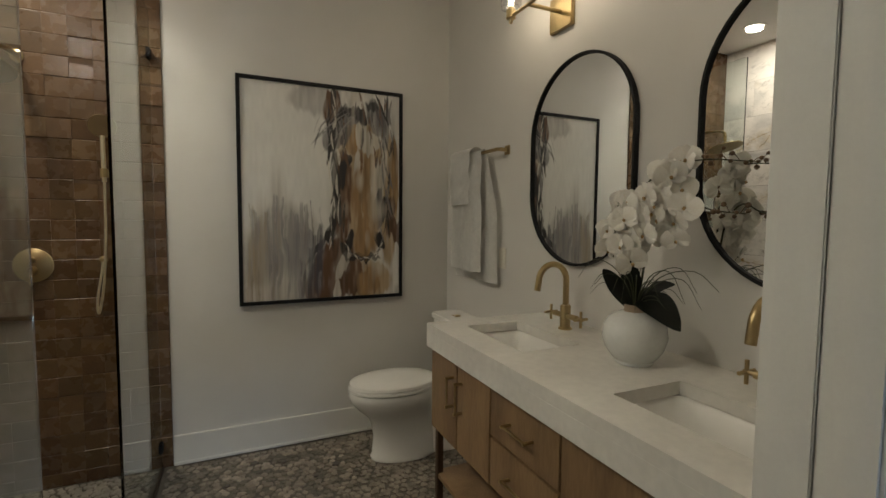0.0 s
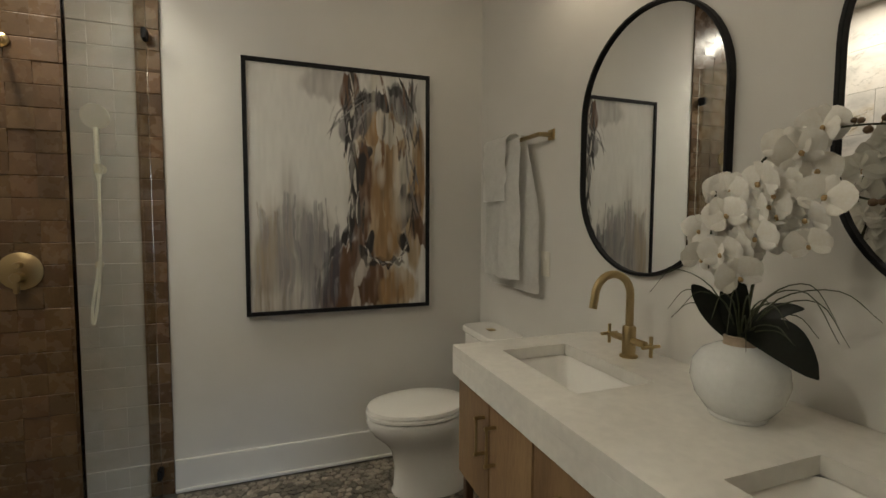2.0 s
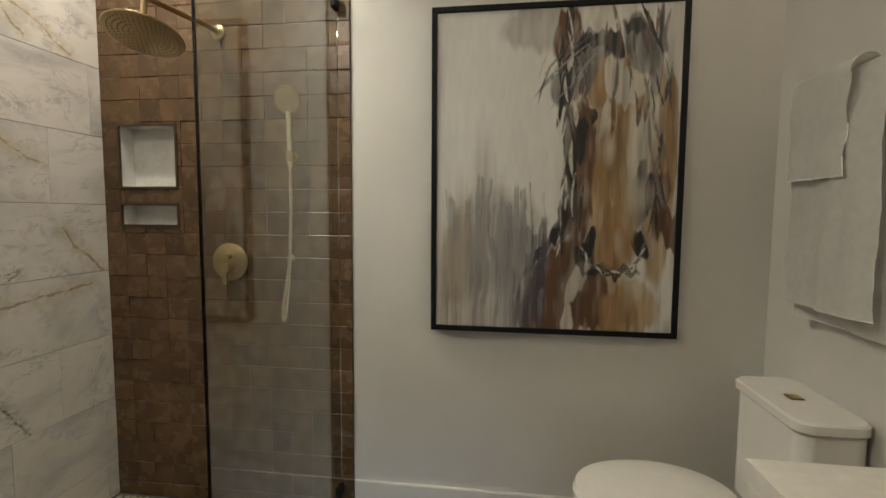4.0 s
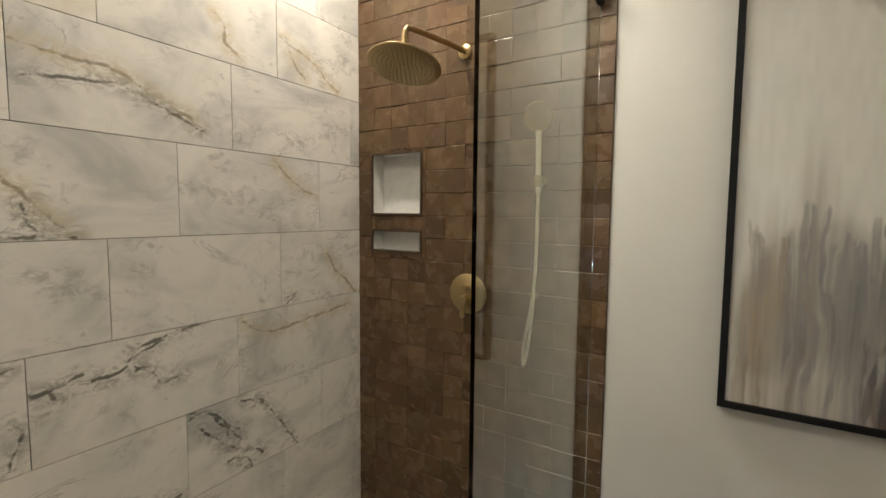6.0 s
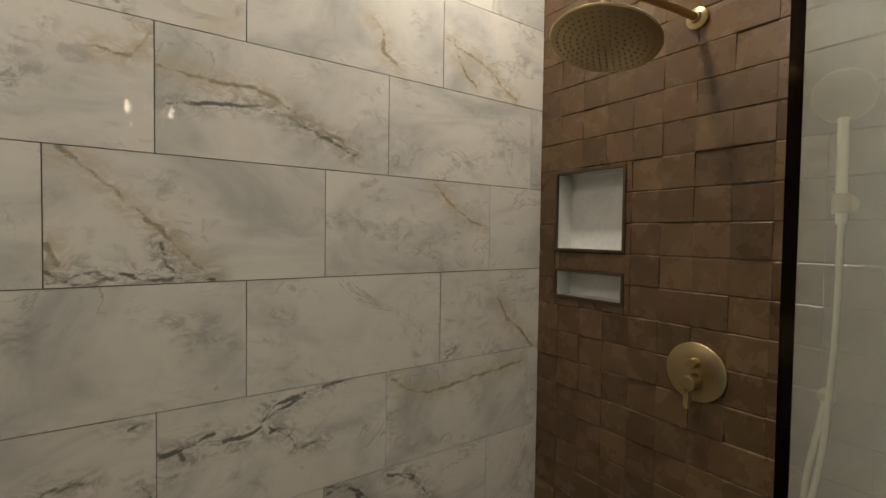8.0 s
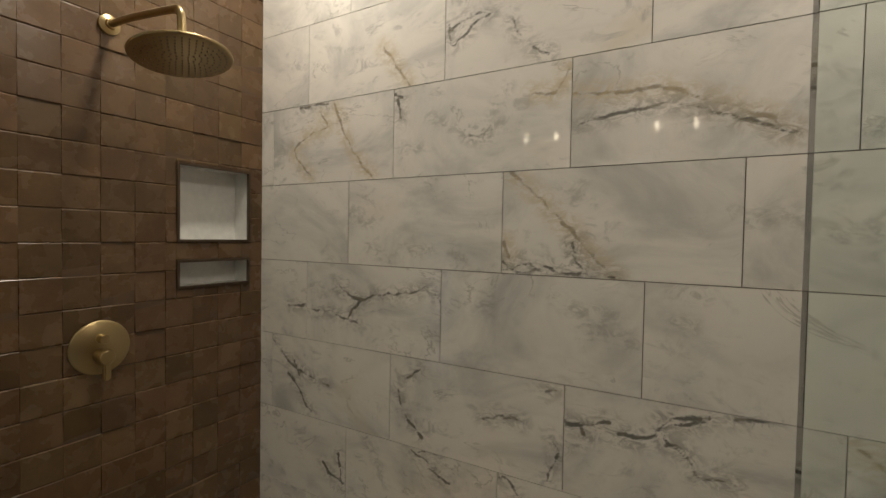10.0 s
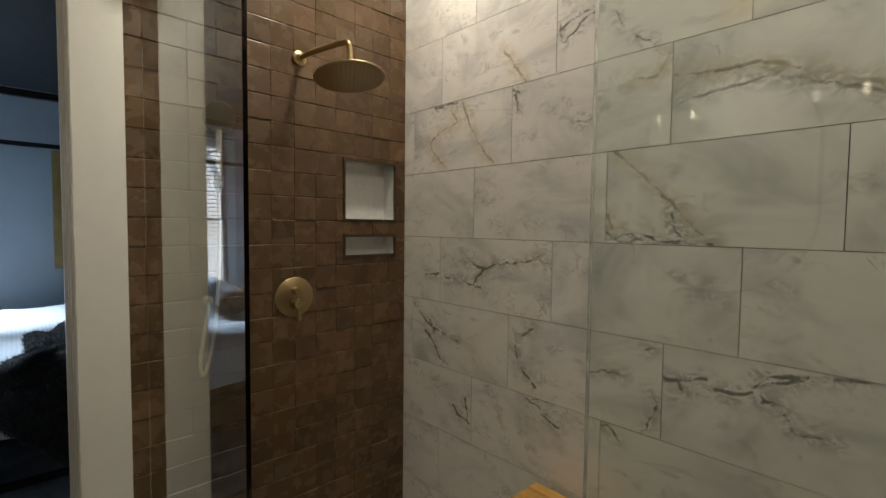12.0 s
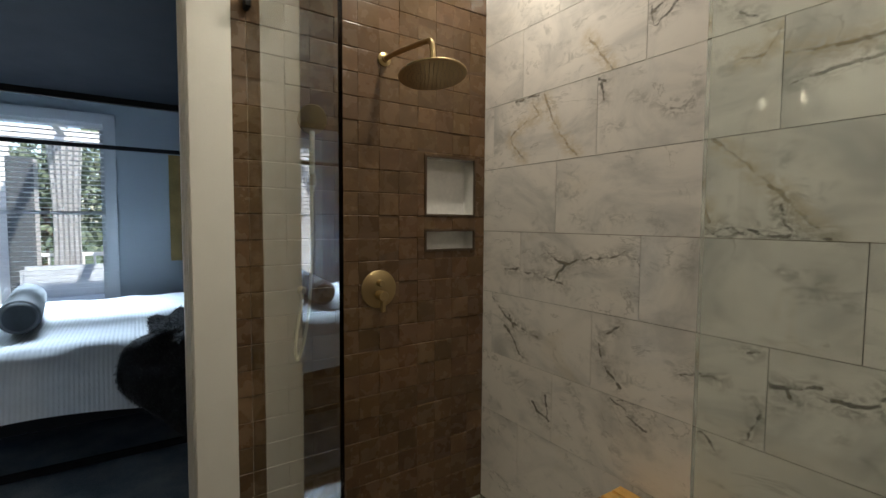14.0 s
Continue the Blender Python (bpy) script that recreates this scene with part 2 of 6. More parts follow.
M_RUG = material("blue_grey_rug", (0.30, 0.34, 0.37), 0.95, second=(0.09, 0.125, 0.16), scale=3.5, fine=200, bump=0.4)
M_BEDFLOOR = material("dark_plank_floor", (0.085, 0.055, 0.036), 0.4, vary=0.3, scale=5, fine=60, bump=0.08, stretch=(0.4, 3, 3))
M_QUILT = material("white_ribbed_quilt", (0.82, 0.84, 0.86), 0.9, vary=0.06, scale=10, fine=400, bump=0.3, sheen=0.2)
M_FUR = material("charcoal_fur", (0.022, 0.022, 0.024), 0.85, vary=0.6, scale=18, fine=350, bump=0.8, sheen=0.25)
M_VELVET = material("slate_velvet", (0.045, 0.055, 0.062), 0.75, vary=0.25, scale=15, fine=250, bump=0.2, sheen=0.3)
M_GOLDART = material("antique_gold_panel", (0.30, 0.21, 0.075), 0.5, 0.3, vary=0.2, scale=6, fine=80, bump=0.1)
M_BLIND = material("white_blind_slat", (0.72, 0.74, 0.76), 0.5, vary=0.03, scale=10, fine=100, bump=0.0)
M_CURTAIN = material("pale_curtain", (0.60, 0.60, 0.60), 0.9, vary=0.08, scale=20, fine=300, bump=0.2)
M_TEAK = material("golden_teak", (0.62, 0.36, 0.10), 0.4, vary=0.2, scale=8, fine=80, bump=0.08, stretch=(4, 0.5, 4))
M_DECK = material("grey_deck", (0.33, 0.35, 0.37), 0.7, vary=0.15, scale=4, fine=80, bump=0.1)
M_WHITEWOOD = material("white_porch_wood", (0.70, 0.71, 0.72), 0.5, vary=0.05, scale=5, fine=120, bump=0.03)
M_FOLIAGE = material("garden_leaves", (0.115, 0.150, 0.095), 0.6, vary=0.5, scale=3, fine=40, bump=0.1)
M_CUSHION = material("outdoor_cushion", (0.36, 0.40, 0.44), 0.9, vary=0.1, scale=15, fine=250, bump=0.2)
M_GRASSGROUND = material("lawn", (0.06, 0.09, 0.035), 0.9, vary=0.4, scale=2, fine=60, bump=0.3)


# ---- mesh helpers ----
def finish(bm, name, mat, parent=None, m=None, smooth=False, bevel=0.0, segs=2):
    if bevel:
        bmesh.ops.bevel(bm, geom=bm.edges[:], offset=bevel, segments=segs, affect="EDGES", clamp_overlap=True)
    bmesh.ops.recalc_face_normals(bm, faces=bm.faces[:])
    me = bpy.data.meshes.new(name)
    bm.to_mesh(me)
    bm.free()
    if smooth:
        for p in me.polygons:
            p.use_smooth = True
        me.set_sharp_from_angle(angle=radians(40))
    me.materials.append(mat)
    ob = new(name, me)
    if m is not None:
        ob.matrix_basis = m
    if parent:
        ob.parent = parent
    return ob


def add_box(bm, lo, hi):
    x0, y0, z0 = lo
    x1, y1, z1 = hi
    v = [bm.verts.new(c) for c in ((x0, y0, z0), (x1, y0, z0), (x1, y1, z0), (x0, y1, z0), (x0, y0, z1), (x1, y0, z1), (x1, y1, z1), (x0, y1, z1))]
    for f in ((0, 3, 2, 1), (4, 5, 6, 7), (0, 1, 5, 4), (1, 2, 6, 5), (2, 3, 7, 6), (3, 0, 4, 7)):
        bm.faces.new([v[i] for i in f])


def box(name, lo, hi, mat, parent=None, bevel=0.003, segs=2):
    """A box with softened edges; its origin lies at its base centre."""
    c = Vector(((lo[0] + hi[0]) / 2, (lo[1] + hi[1]) / 2, lo[2]))
    bm = bmesh.new()
    add_box(bm, Vector(lo) - c, Vector(hi) - c)
    off = c if parent is None else c - parent.matrix_basis.translation
    return finish(bm, name, mat, parent, Matrix.Translation(off), bevel=bevel, segs=segs)


def boxes(name, list_of, mat, parent=None, bevel=0.0):
    bm = bmesh.new()
    for lo, hi in list_of:
        add_box(bm, lo, hi)
    return finish(bm, name, mat, parent, bevel=bevel)


def empty(name, x, y, z, **tags):
    ob = new(name)
    ob.matrix_basis = Matrix.Translation((x, y, z))
    ob.empty_display_size = 0.05
    return tagged(ob, **tags)


def lathe(name, profile, mat, parent=None, m=None, n=40, smooth=True):
    """Turns (radius, height) pairs about z."""
    bm = bmesh.new()
    rings = []
    for r, z in profile:
        if r < 1e-5:
            rings.append([bm.verts.new((0, 0, z))])
        else:
            rings.append([bm.verts.new((r * math.cos(2 * math.pi * i / n), r * math.sin(2 * math.pi * i / n), z)) for i in range(n)])
    for a, b in zip(rings, rings[1:]):
        for i in range(n):
            j = (i + 1) % n
            q = [a[i % len(a)], a[j % len(a)], b[j % len(b)], b[i % len(b)]]
            q = list(dict.fromkeys(q))
            if len(q) > 2:
                bm.faces.new(q)
    return finish(bm, name, mat, parent, m, smooth=smooth)


def add_tube(bm, pts, r, n=10, taper=None):
    pts = [Vector(p) for p in pts]
    rings = []
    up = Vector((0.13, 0.31, 0.94)).normalized()
    for i, p in enumerate(pts):
        d = (pts[min(i + 1, len(pts) - 1)] - pts[max(i - 1, 0)]).normalized()
        if i == 0:
            a = d.cross(up if abs(d.dot(up)) < 0.9 else Vector((1, 0.1, 0)))
        a = (a - d * a.dot(d)).normalized()
        b = d.cross(a)
        rr = r * (taper(i / (len(pts) - 1)) if taper else 1)
        rings.append([bm.verts.new(p + (a * math.cos(2 * math.pi * k / n) + b * math.sin(2 * math.pi * k / n)) * rr) for k in range(n)])
    for u, w in zip(rings, rings[1:]):
        for k in range(n):
            bm.faces.new((u[k], u[(k + 1) % n], w[(k + 1) % n], w[k]))
    bm.faces.new(rings[0][::-1])
    bm.faces.new(rings[-1])


def tube(name, pts, r, mat, parent=None, n=10, taper=None):
    bm = bmesh.new()
    add_tube(bm, pts, r, n, taper)
    return finish(bm, name, mat, parent, smooth=True)


def curve_points(ctrl, n=24):
    """A smooth line through control points."""
    P = [Vector(p) for p in ctrl]
    P = [2 * P[0] - P[1]] + P + [2 * P[-1] - P[-2]]
    out = []
    k = len(P) - 3
    for i in range(k):
        a, b, c, d = P[i:i + 4]
        steps = max(2, n // k)
        for s in range(steps + (i == k - 1)):
            t = s / steps
            out.append(0.5 * (2 * b + (c - a) * t + (2 * a - 5 * b + 4 * c - d) * t * t + (3 * b - a - 3 * c + d) * t ** 3))
    return out


# ---- bathroom shell ----
XW, XE, YS, YN = -1.48, 1.38, 0.306, 2.90       # finished faces
TILE_N, TILE_S, TILE_END = 2.890, 0.318, -0.294
DOOR_W, DOOR_E, DOOR_H = -0.150, 0.550, 2.50
GLASS_X = -0.355
S = dict(kind="structure")
WALL_BACK = 0.13                                # bedroom face of the party wall


def wall(name, lo, hi, mat, label):
    return tagged(box(name, lo, hi, mat, bevel=0), label, "wall", **S)


NICHES_N = ((-1.402, -1.107, 1.468, 1.757), (-1.402, -1.107, 1.295, 1.400))
NICHES_S = ((-1.421, -1.124, 1.467, 1.751), (-1.421, -1.124, 1.299, 1.402))


def rect_minus(rects, hole):
    """Axis-aligned rectangles (x0, x1, z0, z1) with a hole cut out."""
    hx0, hx1, hz0, hz1 = hole
    out = []
    for x0, x1, z0, z1 in rects:
        if hx0 >= x1 or hx1 <= x0 or hz0 >= z1 or hz1 <= z0:
            out.append((x0, x1, z0, z1))
            continue
        a, b = max(x0, hx0), min(x1, hx1)
        out += [r for r in ((x0, a, z0, z1), (b, x1, z0, z1), (a, b, z0, max(z0, hz0)), (a, b, min(z1, hz1), z1)) if r[1] - r[0] > 1e-4 and r[3] - r[2] > 1e-4]
    return out


def pierced_wall(name, y0, y1, rect, holes, mat, label):
    rects = [rect]
    for h in holes:
        rects = rect_minus(rects, h)
    return tagged(boxes(name, [((a, y0, c), (b, y1, d)) for a, b, c, d in rects], mat), label, "wall", **S)


wall_west = wall("wall_west", (XW - 0.16, YS - 0.2, -0.1), (XW - 0.010, YN + 0.2, CEIL), M_JOINT, "shower side wall under large marble tiles")
wall("wall_east", (XE, YS - 0.15, -0.1), (XE + 0.12, YN + 0.14, CEIL), M_PAINT, "plain white painted wall behind the vanity")
wall_north = pierced_wall("wall_north", YN, YN + 0.14, (XW - 0.01, XE, -0.1, CEIL), NICHES_N, M_PAINT, "white painted wall with the large picture")
wall_south = pierced_wall("wall_south", WALL_BACK, YS, (-2.4, 3.4, -0.1, CEIL), ((DOOR_W - 0.02, DOOR_E + 0.02, -0.1, DOOR_H + 0.02),) + NICHES_S, M_PAINT, "white painted wall with the doorway")
# unseen slab, added to keep outdoor light from leaking in behind the niches
wall("wall_north_light_block", (XW - 0.16, YN + 0.141, -0.1), (XE + 0.12, YN + 0.26, CEIL + 0.1), M_PAINT, "outer face behind the white painted wall")
ceiling = tagged(box("ceiling", (XW - 0.16, WALL_BACK, CEIL), (XE + 0.12, YN + 0.1405, CEIL + 0.1), M_CEIL, bevel=0), "flat white bathroom ceiling", "ceiling", **S)
floor_bath = tagged(box("floor", (-2.4, 0.10, -0.16), (XE + 0.12, YN + 0.14, -0.006), M_FLOORGROUT, bevel=0), "pebble mosaic floor in dark grout", "floor", **S)


def backing(name, y0, y1, niches, label):
    rects = [(XW - 0.008, TILE_END - 0.004, -0.006, CEIL)]
    for h in niches:
        rects = rect_minus(rects, h)
    return tagged(boxes(name, [((a, y0, c), (b, y1, d)) for a, b, c, d in rects], M_GROUT), label, "wall", **S)


tilewall_n = backing("wall_shower_north", TILE_N + 0.003, YN - 0.001, NICHES_N, "shower end wall of handmade brown glazed tiles")
tilewall_s = backing("wall_shower_south", YS + 0.001, TILE_S - 0.003, NICHES_S, "shower end wall of handmade brown glazed tiles")


def baseboard(name, lo, hi, axis):
    """A tall board with a small shoe moulding; the room lies on the low side of y, or of x."""
    bm = bmesh.new()
    (x0, y0, z0), (x1, y1, z1) = lo, hi
    add_box(bm, (x0, y0, z0), (x1, y1, z1))
    if axis == "y":
        add_box(bm, (x0, y0 - 0.012, z0), (x1, y0 - 0.0005, z0 + 0.018))
    else:
        add_box(bm, (x0 - 0.012, y0, z0), (x0 - 0.0005, y1, z0 + 0.018))
    return tagged(finish(bm, name, M_TRIM, bevel=0.003), "white painted baseboard with shoe moulding", "baseboard", **S)


baseboard("baseboard", (TILE_END + 0.002, YN - 0.017, 0), (XE - 0.02, YN - 0.0005, 0.165), "y")
baseboard("baseboard", (XE - 0.016, 1.84, 0), (XE - 0.0005, YN - 0.018, 0.165), "x")


def niche(y_face, back, rect, wall_ob):
    """Marble-lined box in the wall with a thin bronze frame."""
    x0, x1, z0, z1 = rect
    e = empty("shower_niche", (x0 + x1) / 2, y_face, z0, label="recessed marble shower niche with thin bronze edging", category="niche", kind="structure")
    o = e.matrix_basis.translation
    s = 1 if back > y_face else -1
    def b(n, lo, hi, mat):
        lo2 = [min(p, q) for p, q in zip(lo, hi)]
        hi2 = [max(p, q) for p, q in zip(lo, hi)]
        box(n, lo2, hi2, mat, e, bevel=0.0008, segs=1)
    t = 0.009
    b("back", (x0, back, z0), (x1, back + s * 0.01, z1), M_NICHE)
    b("side", (x0, y_face + s * 0.004, z0), (x0 + 0.006, back, z1), M_NICHE)
    b("side", (x1 - 0.006, y_face + s * 0.004, z0), (x1, back, z1), M_NICHE)
    b("shelf", (x0 + 0.006, y_face + s * 0.004, z0), (x1 - 0.006, back, z0 + 0.006), M_NICHE)
    b("top", (x0 + 0.006, y_face + s * 0.004, z1 - 0.006), (x1 - 0.006, back, z1), M_NICHE)
    f0, f1 = y_face - s * 0.007, y_face + s * 0.006
    b("edging", (x0 - 0.001, f0, z0 - 0.001), (x0 + t, f1, z1 + 0.001), M_BRONZE)
    b("edging", (x1 - t, f0, z0 - 0.001), (x1 + 0.001, f1, z1 + 0.001), M_BRONZE)
    b("edging", (x0 + t, f0, z0 - 0.001), (x1 - t, f1, z0 + t), M_BRONZE)
    b("edging", (x0 + t, f0, z1 - t), (x1 - t, f1, z1 + 0.001), M_BRONZE)


M_NICHE = material("pale_marble_lining", (0.74, 0.73, 0.70), 0.25, second=(0.60, 0.595, 0.58), scale=7, fine=50, bump=0.01)
for r in NICHES_N:
    niche(TILE_N, TILE_N + 0.085, r, wall_north)
for r in NICHES_S:
    niche(TILE_S, TILE_S - 0.085, r, wall_south)

# door lining, stop and casing
frame_ob = empty("door_1", (DOOR_W + DOOR_E) / 2, YS, 0, label="white painted door frame with flat casing", category="door frame", kind="structure")
box("jamb", (DOOR_W - 0.018, WALL_BACK - 0.004, 0), (DOOR_W, YS + 0.002, DOOR_H), M_TRIM, frame_ob, bevel=0.002)
box("jamb", (DOOR_E, WALL_BACK - 0.004, 0), (DOOR_E + 0.018, YS + 0.002, DOOR_H), M_TRIM, frame_ob, bevel=0.002)
box("jamb", (DOOR_W - 0.018, WALL_BACK - 0.004, DOOR_H), (DOOR_E + 0.018, YS + 0.002, DOOR_H + 0.018), M_TRIM, frame_ob, bevel=0.002)
for x0, x1 in ((DOOR_W, DOOR_W + 0.011), (DOOR_E - 0.011, DOOR_E)):
    box("stop", (x0, 0.205, 0), (x1, 0.238, DOOR_H), M_TRIM, frame_ob, bevel=0.004)
for x0, x1 in ((DOOR_W, DOOR_W + 0.004), (DOOR_E - 0.004, DOOR_E)):
    box("bead", (x0, 0.262, 0), (x1, 0.280, DOOR_H), M_TRIM, frame_ob, bevel=0.0015)
for y0, y1 in ((YS, YS + 0.018), (WALL_BACK - 0.018, WALL_BACK)):
    for x0, x1 in ((DOOR_W - 0.150, DOOR_W - 0.006), (DOOR_E + 0.006, DOOR_E + 0.10)):
        box("casing", (x0, y0, 0), (x1, y1, DOOR_H + 0.09), M_TRIM, frame_ob, bevel=0.004)
    box("casing", (DOOR_W - 0.006, y0, DOOR_H + 0.006), (DOOR_E + 0.006, y1, DOOR_H + 0.09), M_TRIM, frame_ob, bevel=0.004)

# shower glass
GL_TOP = 2.45


def glass_panel(y0, y1, wall_y, free_y):
    e = empty("shower_glass_panel", GLASS_X, (y0 + y1) / 2, 0.0, label="frameless clear shower glass panel with black clamps", category="shower screen", group="shower screens")
    p = box("pane", (GLASS_X - 0.005, y0, 0.008), (GLASS_X + 0.005, y1, GL_TOP), M_GLASS, e, bevel=0.0)
    p.visible_shadow = False
    s = 1 if free_y > wall_y else -1
    for z in (0.10, 2.20):
        yc = sorted((wall_y, wall_y + s * 0.055))
        box("clamp", (GLASS_X - 0.014, yc[0], z), (GLASS_X + 0.014, yc[1], z + 0.05), M_BLACK, e, bevel=0.003)
    box("sill", (GLASS_X - 0.012, y0, -0.004), (GLASS_X + 0.012, y1, 0.007), M_BRONZE, e, bevel=0.002)


glass_panel(1.977, TILE_N - 0.006, TILE_N - 0.006, 1.977)
glass_panel(TILE_S + 0.006, 1.236, TILE_S + 0.006, 1.228)

# recessed downlight over the shower
e = empty("recessed_downlight", *DOWNLIGHTS[0], CEIL, label="round white recessed ceiling downlight, lit", category="ceiling light", group="shower downlights")
lathe("trim_ring", [(0.062, 0.0), (0.062, -0.004), (0.082, -0.006), (0.086, 0.0)], M_TRIM, e)
lathe("lens", [(0.0, -0.001), (0.061, -0.002)], M_LED, e)
copy_thing(e, Matrix.Translation((*DOWNLIGHTS[1], CEIL)))


# ---- picture on the north wall ----
def picture():
    x0, x1, z0, z1 = 0.055, 1.035, 0.875, 2.183
    e = empty("framed_picture", (x0 + x1) / 2, YN, z0, label="large abstract brown and grey painting in thin black frame", category="picture")
    fr, y0 = 0.021, YN - 0.045
    for lo, hi in (((x0, y0, z0), (x0 + fr, YN - 0.002, z1)), ((x1 - fr, y0, z0), (x1, YN - 0.002, z1)),
                   ((x0 + fr, y0, z0), (x1 - fr, YN - 0.002, z0 + fr)), ((x0 + fr, y0, z1 - fr), (x1 - fr, YN - 0.002, z1))):
        box("frame", lo, hi, M_BLACK, e, bevel=0.001, segs=1)
    w, h = x1 - x0 - 2 * fr, z1 - z0 - 2 * fr
    nu, nv = 330, 430
    U, V = np.meshgrid(np.linspace(0, 1, nu), np.linspace(0, 1, nv))     # v runs downwards
    rng = np.random.RandomState(4)

    def field(fu, fv, seed):
        """Smooth noise on a lattice of fu by fv cells."""
        g = np.random.RandomState(seed).rand(fv + 2, fu + 2)
        a, b = U * fu, V * fv
        i, j = np.minimum(a.astype(int), fu - 1), np.minimum(b.astype(int), fv - 1)
        s, t = a - i, b - j
        s, t = s * s * (3 - 2 * s), t * t * (3 - 2 * t)
        return (g[j, i] * (1 - s) + g[j, i + 1] * s) * (1 - t) + (g[j + 1, i] * (1 - s) + g[j + 1, i + 1] * s) * t

    n1, n2, n3, n4 = field(9, 6, 1), field(30, 12, 2), field(70, 20, 3), field(60, 14, 9)
    wu = U + 0.030 * (n1 - 0.5) + 0.012 * (n2 - 0.5) + 0.008 * (n3 - 0.5) + 0.006 * (field(160, 40, 14) - 0.5)
    wv = V + 0.04 * (field(7, 7, 5) - 0.5) + 0.03 * (field(60, 16, 6) - 0.5)
    img = np.zeros((nv, nu, 3)) + np.array((0.66, 0.645, 0.61))
    img *= (0.94 + 0.10 * field(5, 4, 7))[..., None]

    def dab(colour, spots, edge=0.25, alpha=1.0):
        """Leaning oval patches of paint: u, v, half width, half height, lean."""
        nonlocal img
        for u, v, a, b, lean in spots:
            c, s = math.cos(lean), math.sin(lean)
            du, dv = (wu - u) * 0.75, wv - v
            d = np.hypot((du * c + dv * s) / (a * 0.75), (-du * s + dv * c) / b)
            k = np.clip((1 + 0.28 * edge - d) / (0.60 * edge), 0, 1)
            k = k * k * (3 - 2 * k) * min(1, alpha * 1.1) * (0.62 + 0.62 * n4)
            img = img + (np.array(colour) - img) * np.clip(k, 0, 1)[..., None]

    grey, dark, rust, ochre, sand, pale = (0.15, 0.14, 0.14), (0.016, 0.014, 0.015), (0.115, 0.055, 0.026), (0.31, 0.185, 0.078), (0.42, 0.31, 0.19), (0.58, 0.54, 0.47)
    dab((0.40, 0.38, 0.36), ((0.40, 0.06, 0.13, 0.07, 0), (0.25, 0.72, 0.20, 0.16, 0), (0.10, 0.80, 0.10, 0.14, 0)), 0.8, 0.8)
    dab(sand, ((0.72, 0.35, 0.17, 0.22, 0), (0.74, 0.60, 0.13, 0.22, 0), (0.92, 0.52, 0.06, 0.34, 0), (0.78, 0.93, 0.16, 0.10, 0)), 0.35, 0.95)
    dab(rust, ((0.62, 0.48, 0.055, 0.17, -0.05), (0.55, 0.86, 0.13, 0.15, 0.35), (0.48, 0.96, 0.12, 0.09, 0), (0.54, 0.08, 0.05, 0.08, 0.1), (0.66, 0.90, 0.09, 0.10, 0), (0.96, 0.66, 0.035, 0.09, -0.5)), 0.35, 0.92)
    dab(ochre, ((0.765, 0.72, 0.085, 0.11, 0), (0.72, 0.50, 0.028, 0.22, 0), (0.78, 0.47, 0.03, 0.25, 0), (0.69, 0.22, 0.06, 0.09, 0.2), (0.965, 0.40, 0.03, 0.2, 0), (0.78, 0.95, 0.08, 0.08, 0)), 0.4, 0.85)
    dab(pale, ((0.73, 0.20, 0.035, 0.07, 0), (0.80, 0.24, 0.05, 0.06, 0.3), (0.70, 0.42, 0.022, 0.16, 0.05), (0.86, 0.45, 0.04, 0.20, 0.08), (0.60, 0.85, 0.035, 0.08, 0.4), (0.56, 0.97, 0.03, 0.05, 0)), 0.35, 0.9)
    dab(grey, ((0.58, 0.20, 0.075, 0.10, 0.75), (0.83, 0.12, 0.06, 0.09, -0.4), (0.90, 0.16, 0.03, 0.10, 0.1), (0.66, 0.12, 0.10, 0.04, 0.5), (0.55, 0.62, 0.03, 0.10, 0.1), (0.86, 0.57, 0.03, 0.10, 0.1)), 0.35, 0.85)
    dab(dark, ((0.66, 0.10, 0.06, 0.022, -0.2), (0.73, 0.13, 0.035, 0.045, -0.3), (0.53, 0.25, 0.016, 0.09, 0.25), (0.56, 0.42, 0.030, 0.13, -0.03), (0.545, 0.60, 0.026, 0.09, 0.15), (0.47, 0.74, 0.014, 0.13, 0.55), (0.405, 0.90, 0.013, 0.08, 0.1), (0.63, 0.33, 0.030, 0.035, 0), (0.90, 0.57, 0.022, 0.07, 0.15), (0.655, 0.73, 0.030, 0.05, 0.2), (0.855, 0.72, 0.028, 0.045, -0.3), (0.75, 0.815, 0.11, 0.020, 0), (0.545, 0.04, 0.016, 0.06, 0), (0.88, 0.08, 0.010, 0.08, -0.5)), 0.4, 0.92)
    dab(rust, ((0.60, 0.64, 0.05, 0.10, 0.1), (0.52, 0.80, 0.06, 0.10, 0.5), (0.93, 0.60, 0.03, 0.10, 0.1), (0.60, 0.36, 0.03, 0.08, 0)), 0.5, 0.85)
    dab(dark, ((0.575, 0.50, 0.020, 0.12, -0.05), (0.52, 0.68, 0.024, 0.07, 0.4), (0.57, 0.13, 0.018, 0.07, 0.5), (0.80, 0.07, 0.05, 0.018, 0.3), (0.61, 0.78, 0.020, 0.05, -0.3)), 0.6, 0.85)
    dab(sand, ((0.685, 0.62, 0.03, 0.14, 0.05), (0.82, 0.60, 0.03, 0.12, -0.05)), 0.7, 0.7)
    dab(ochre, ((0.75, 0.74, 0.07, 0.08, 0.1), (0.80, 0.92, 0.05, 0.07, 0), (0.70, 0.50, 0.035, 0.12, 0.05)), 0.9, 0.8)
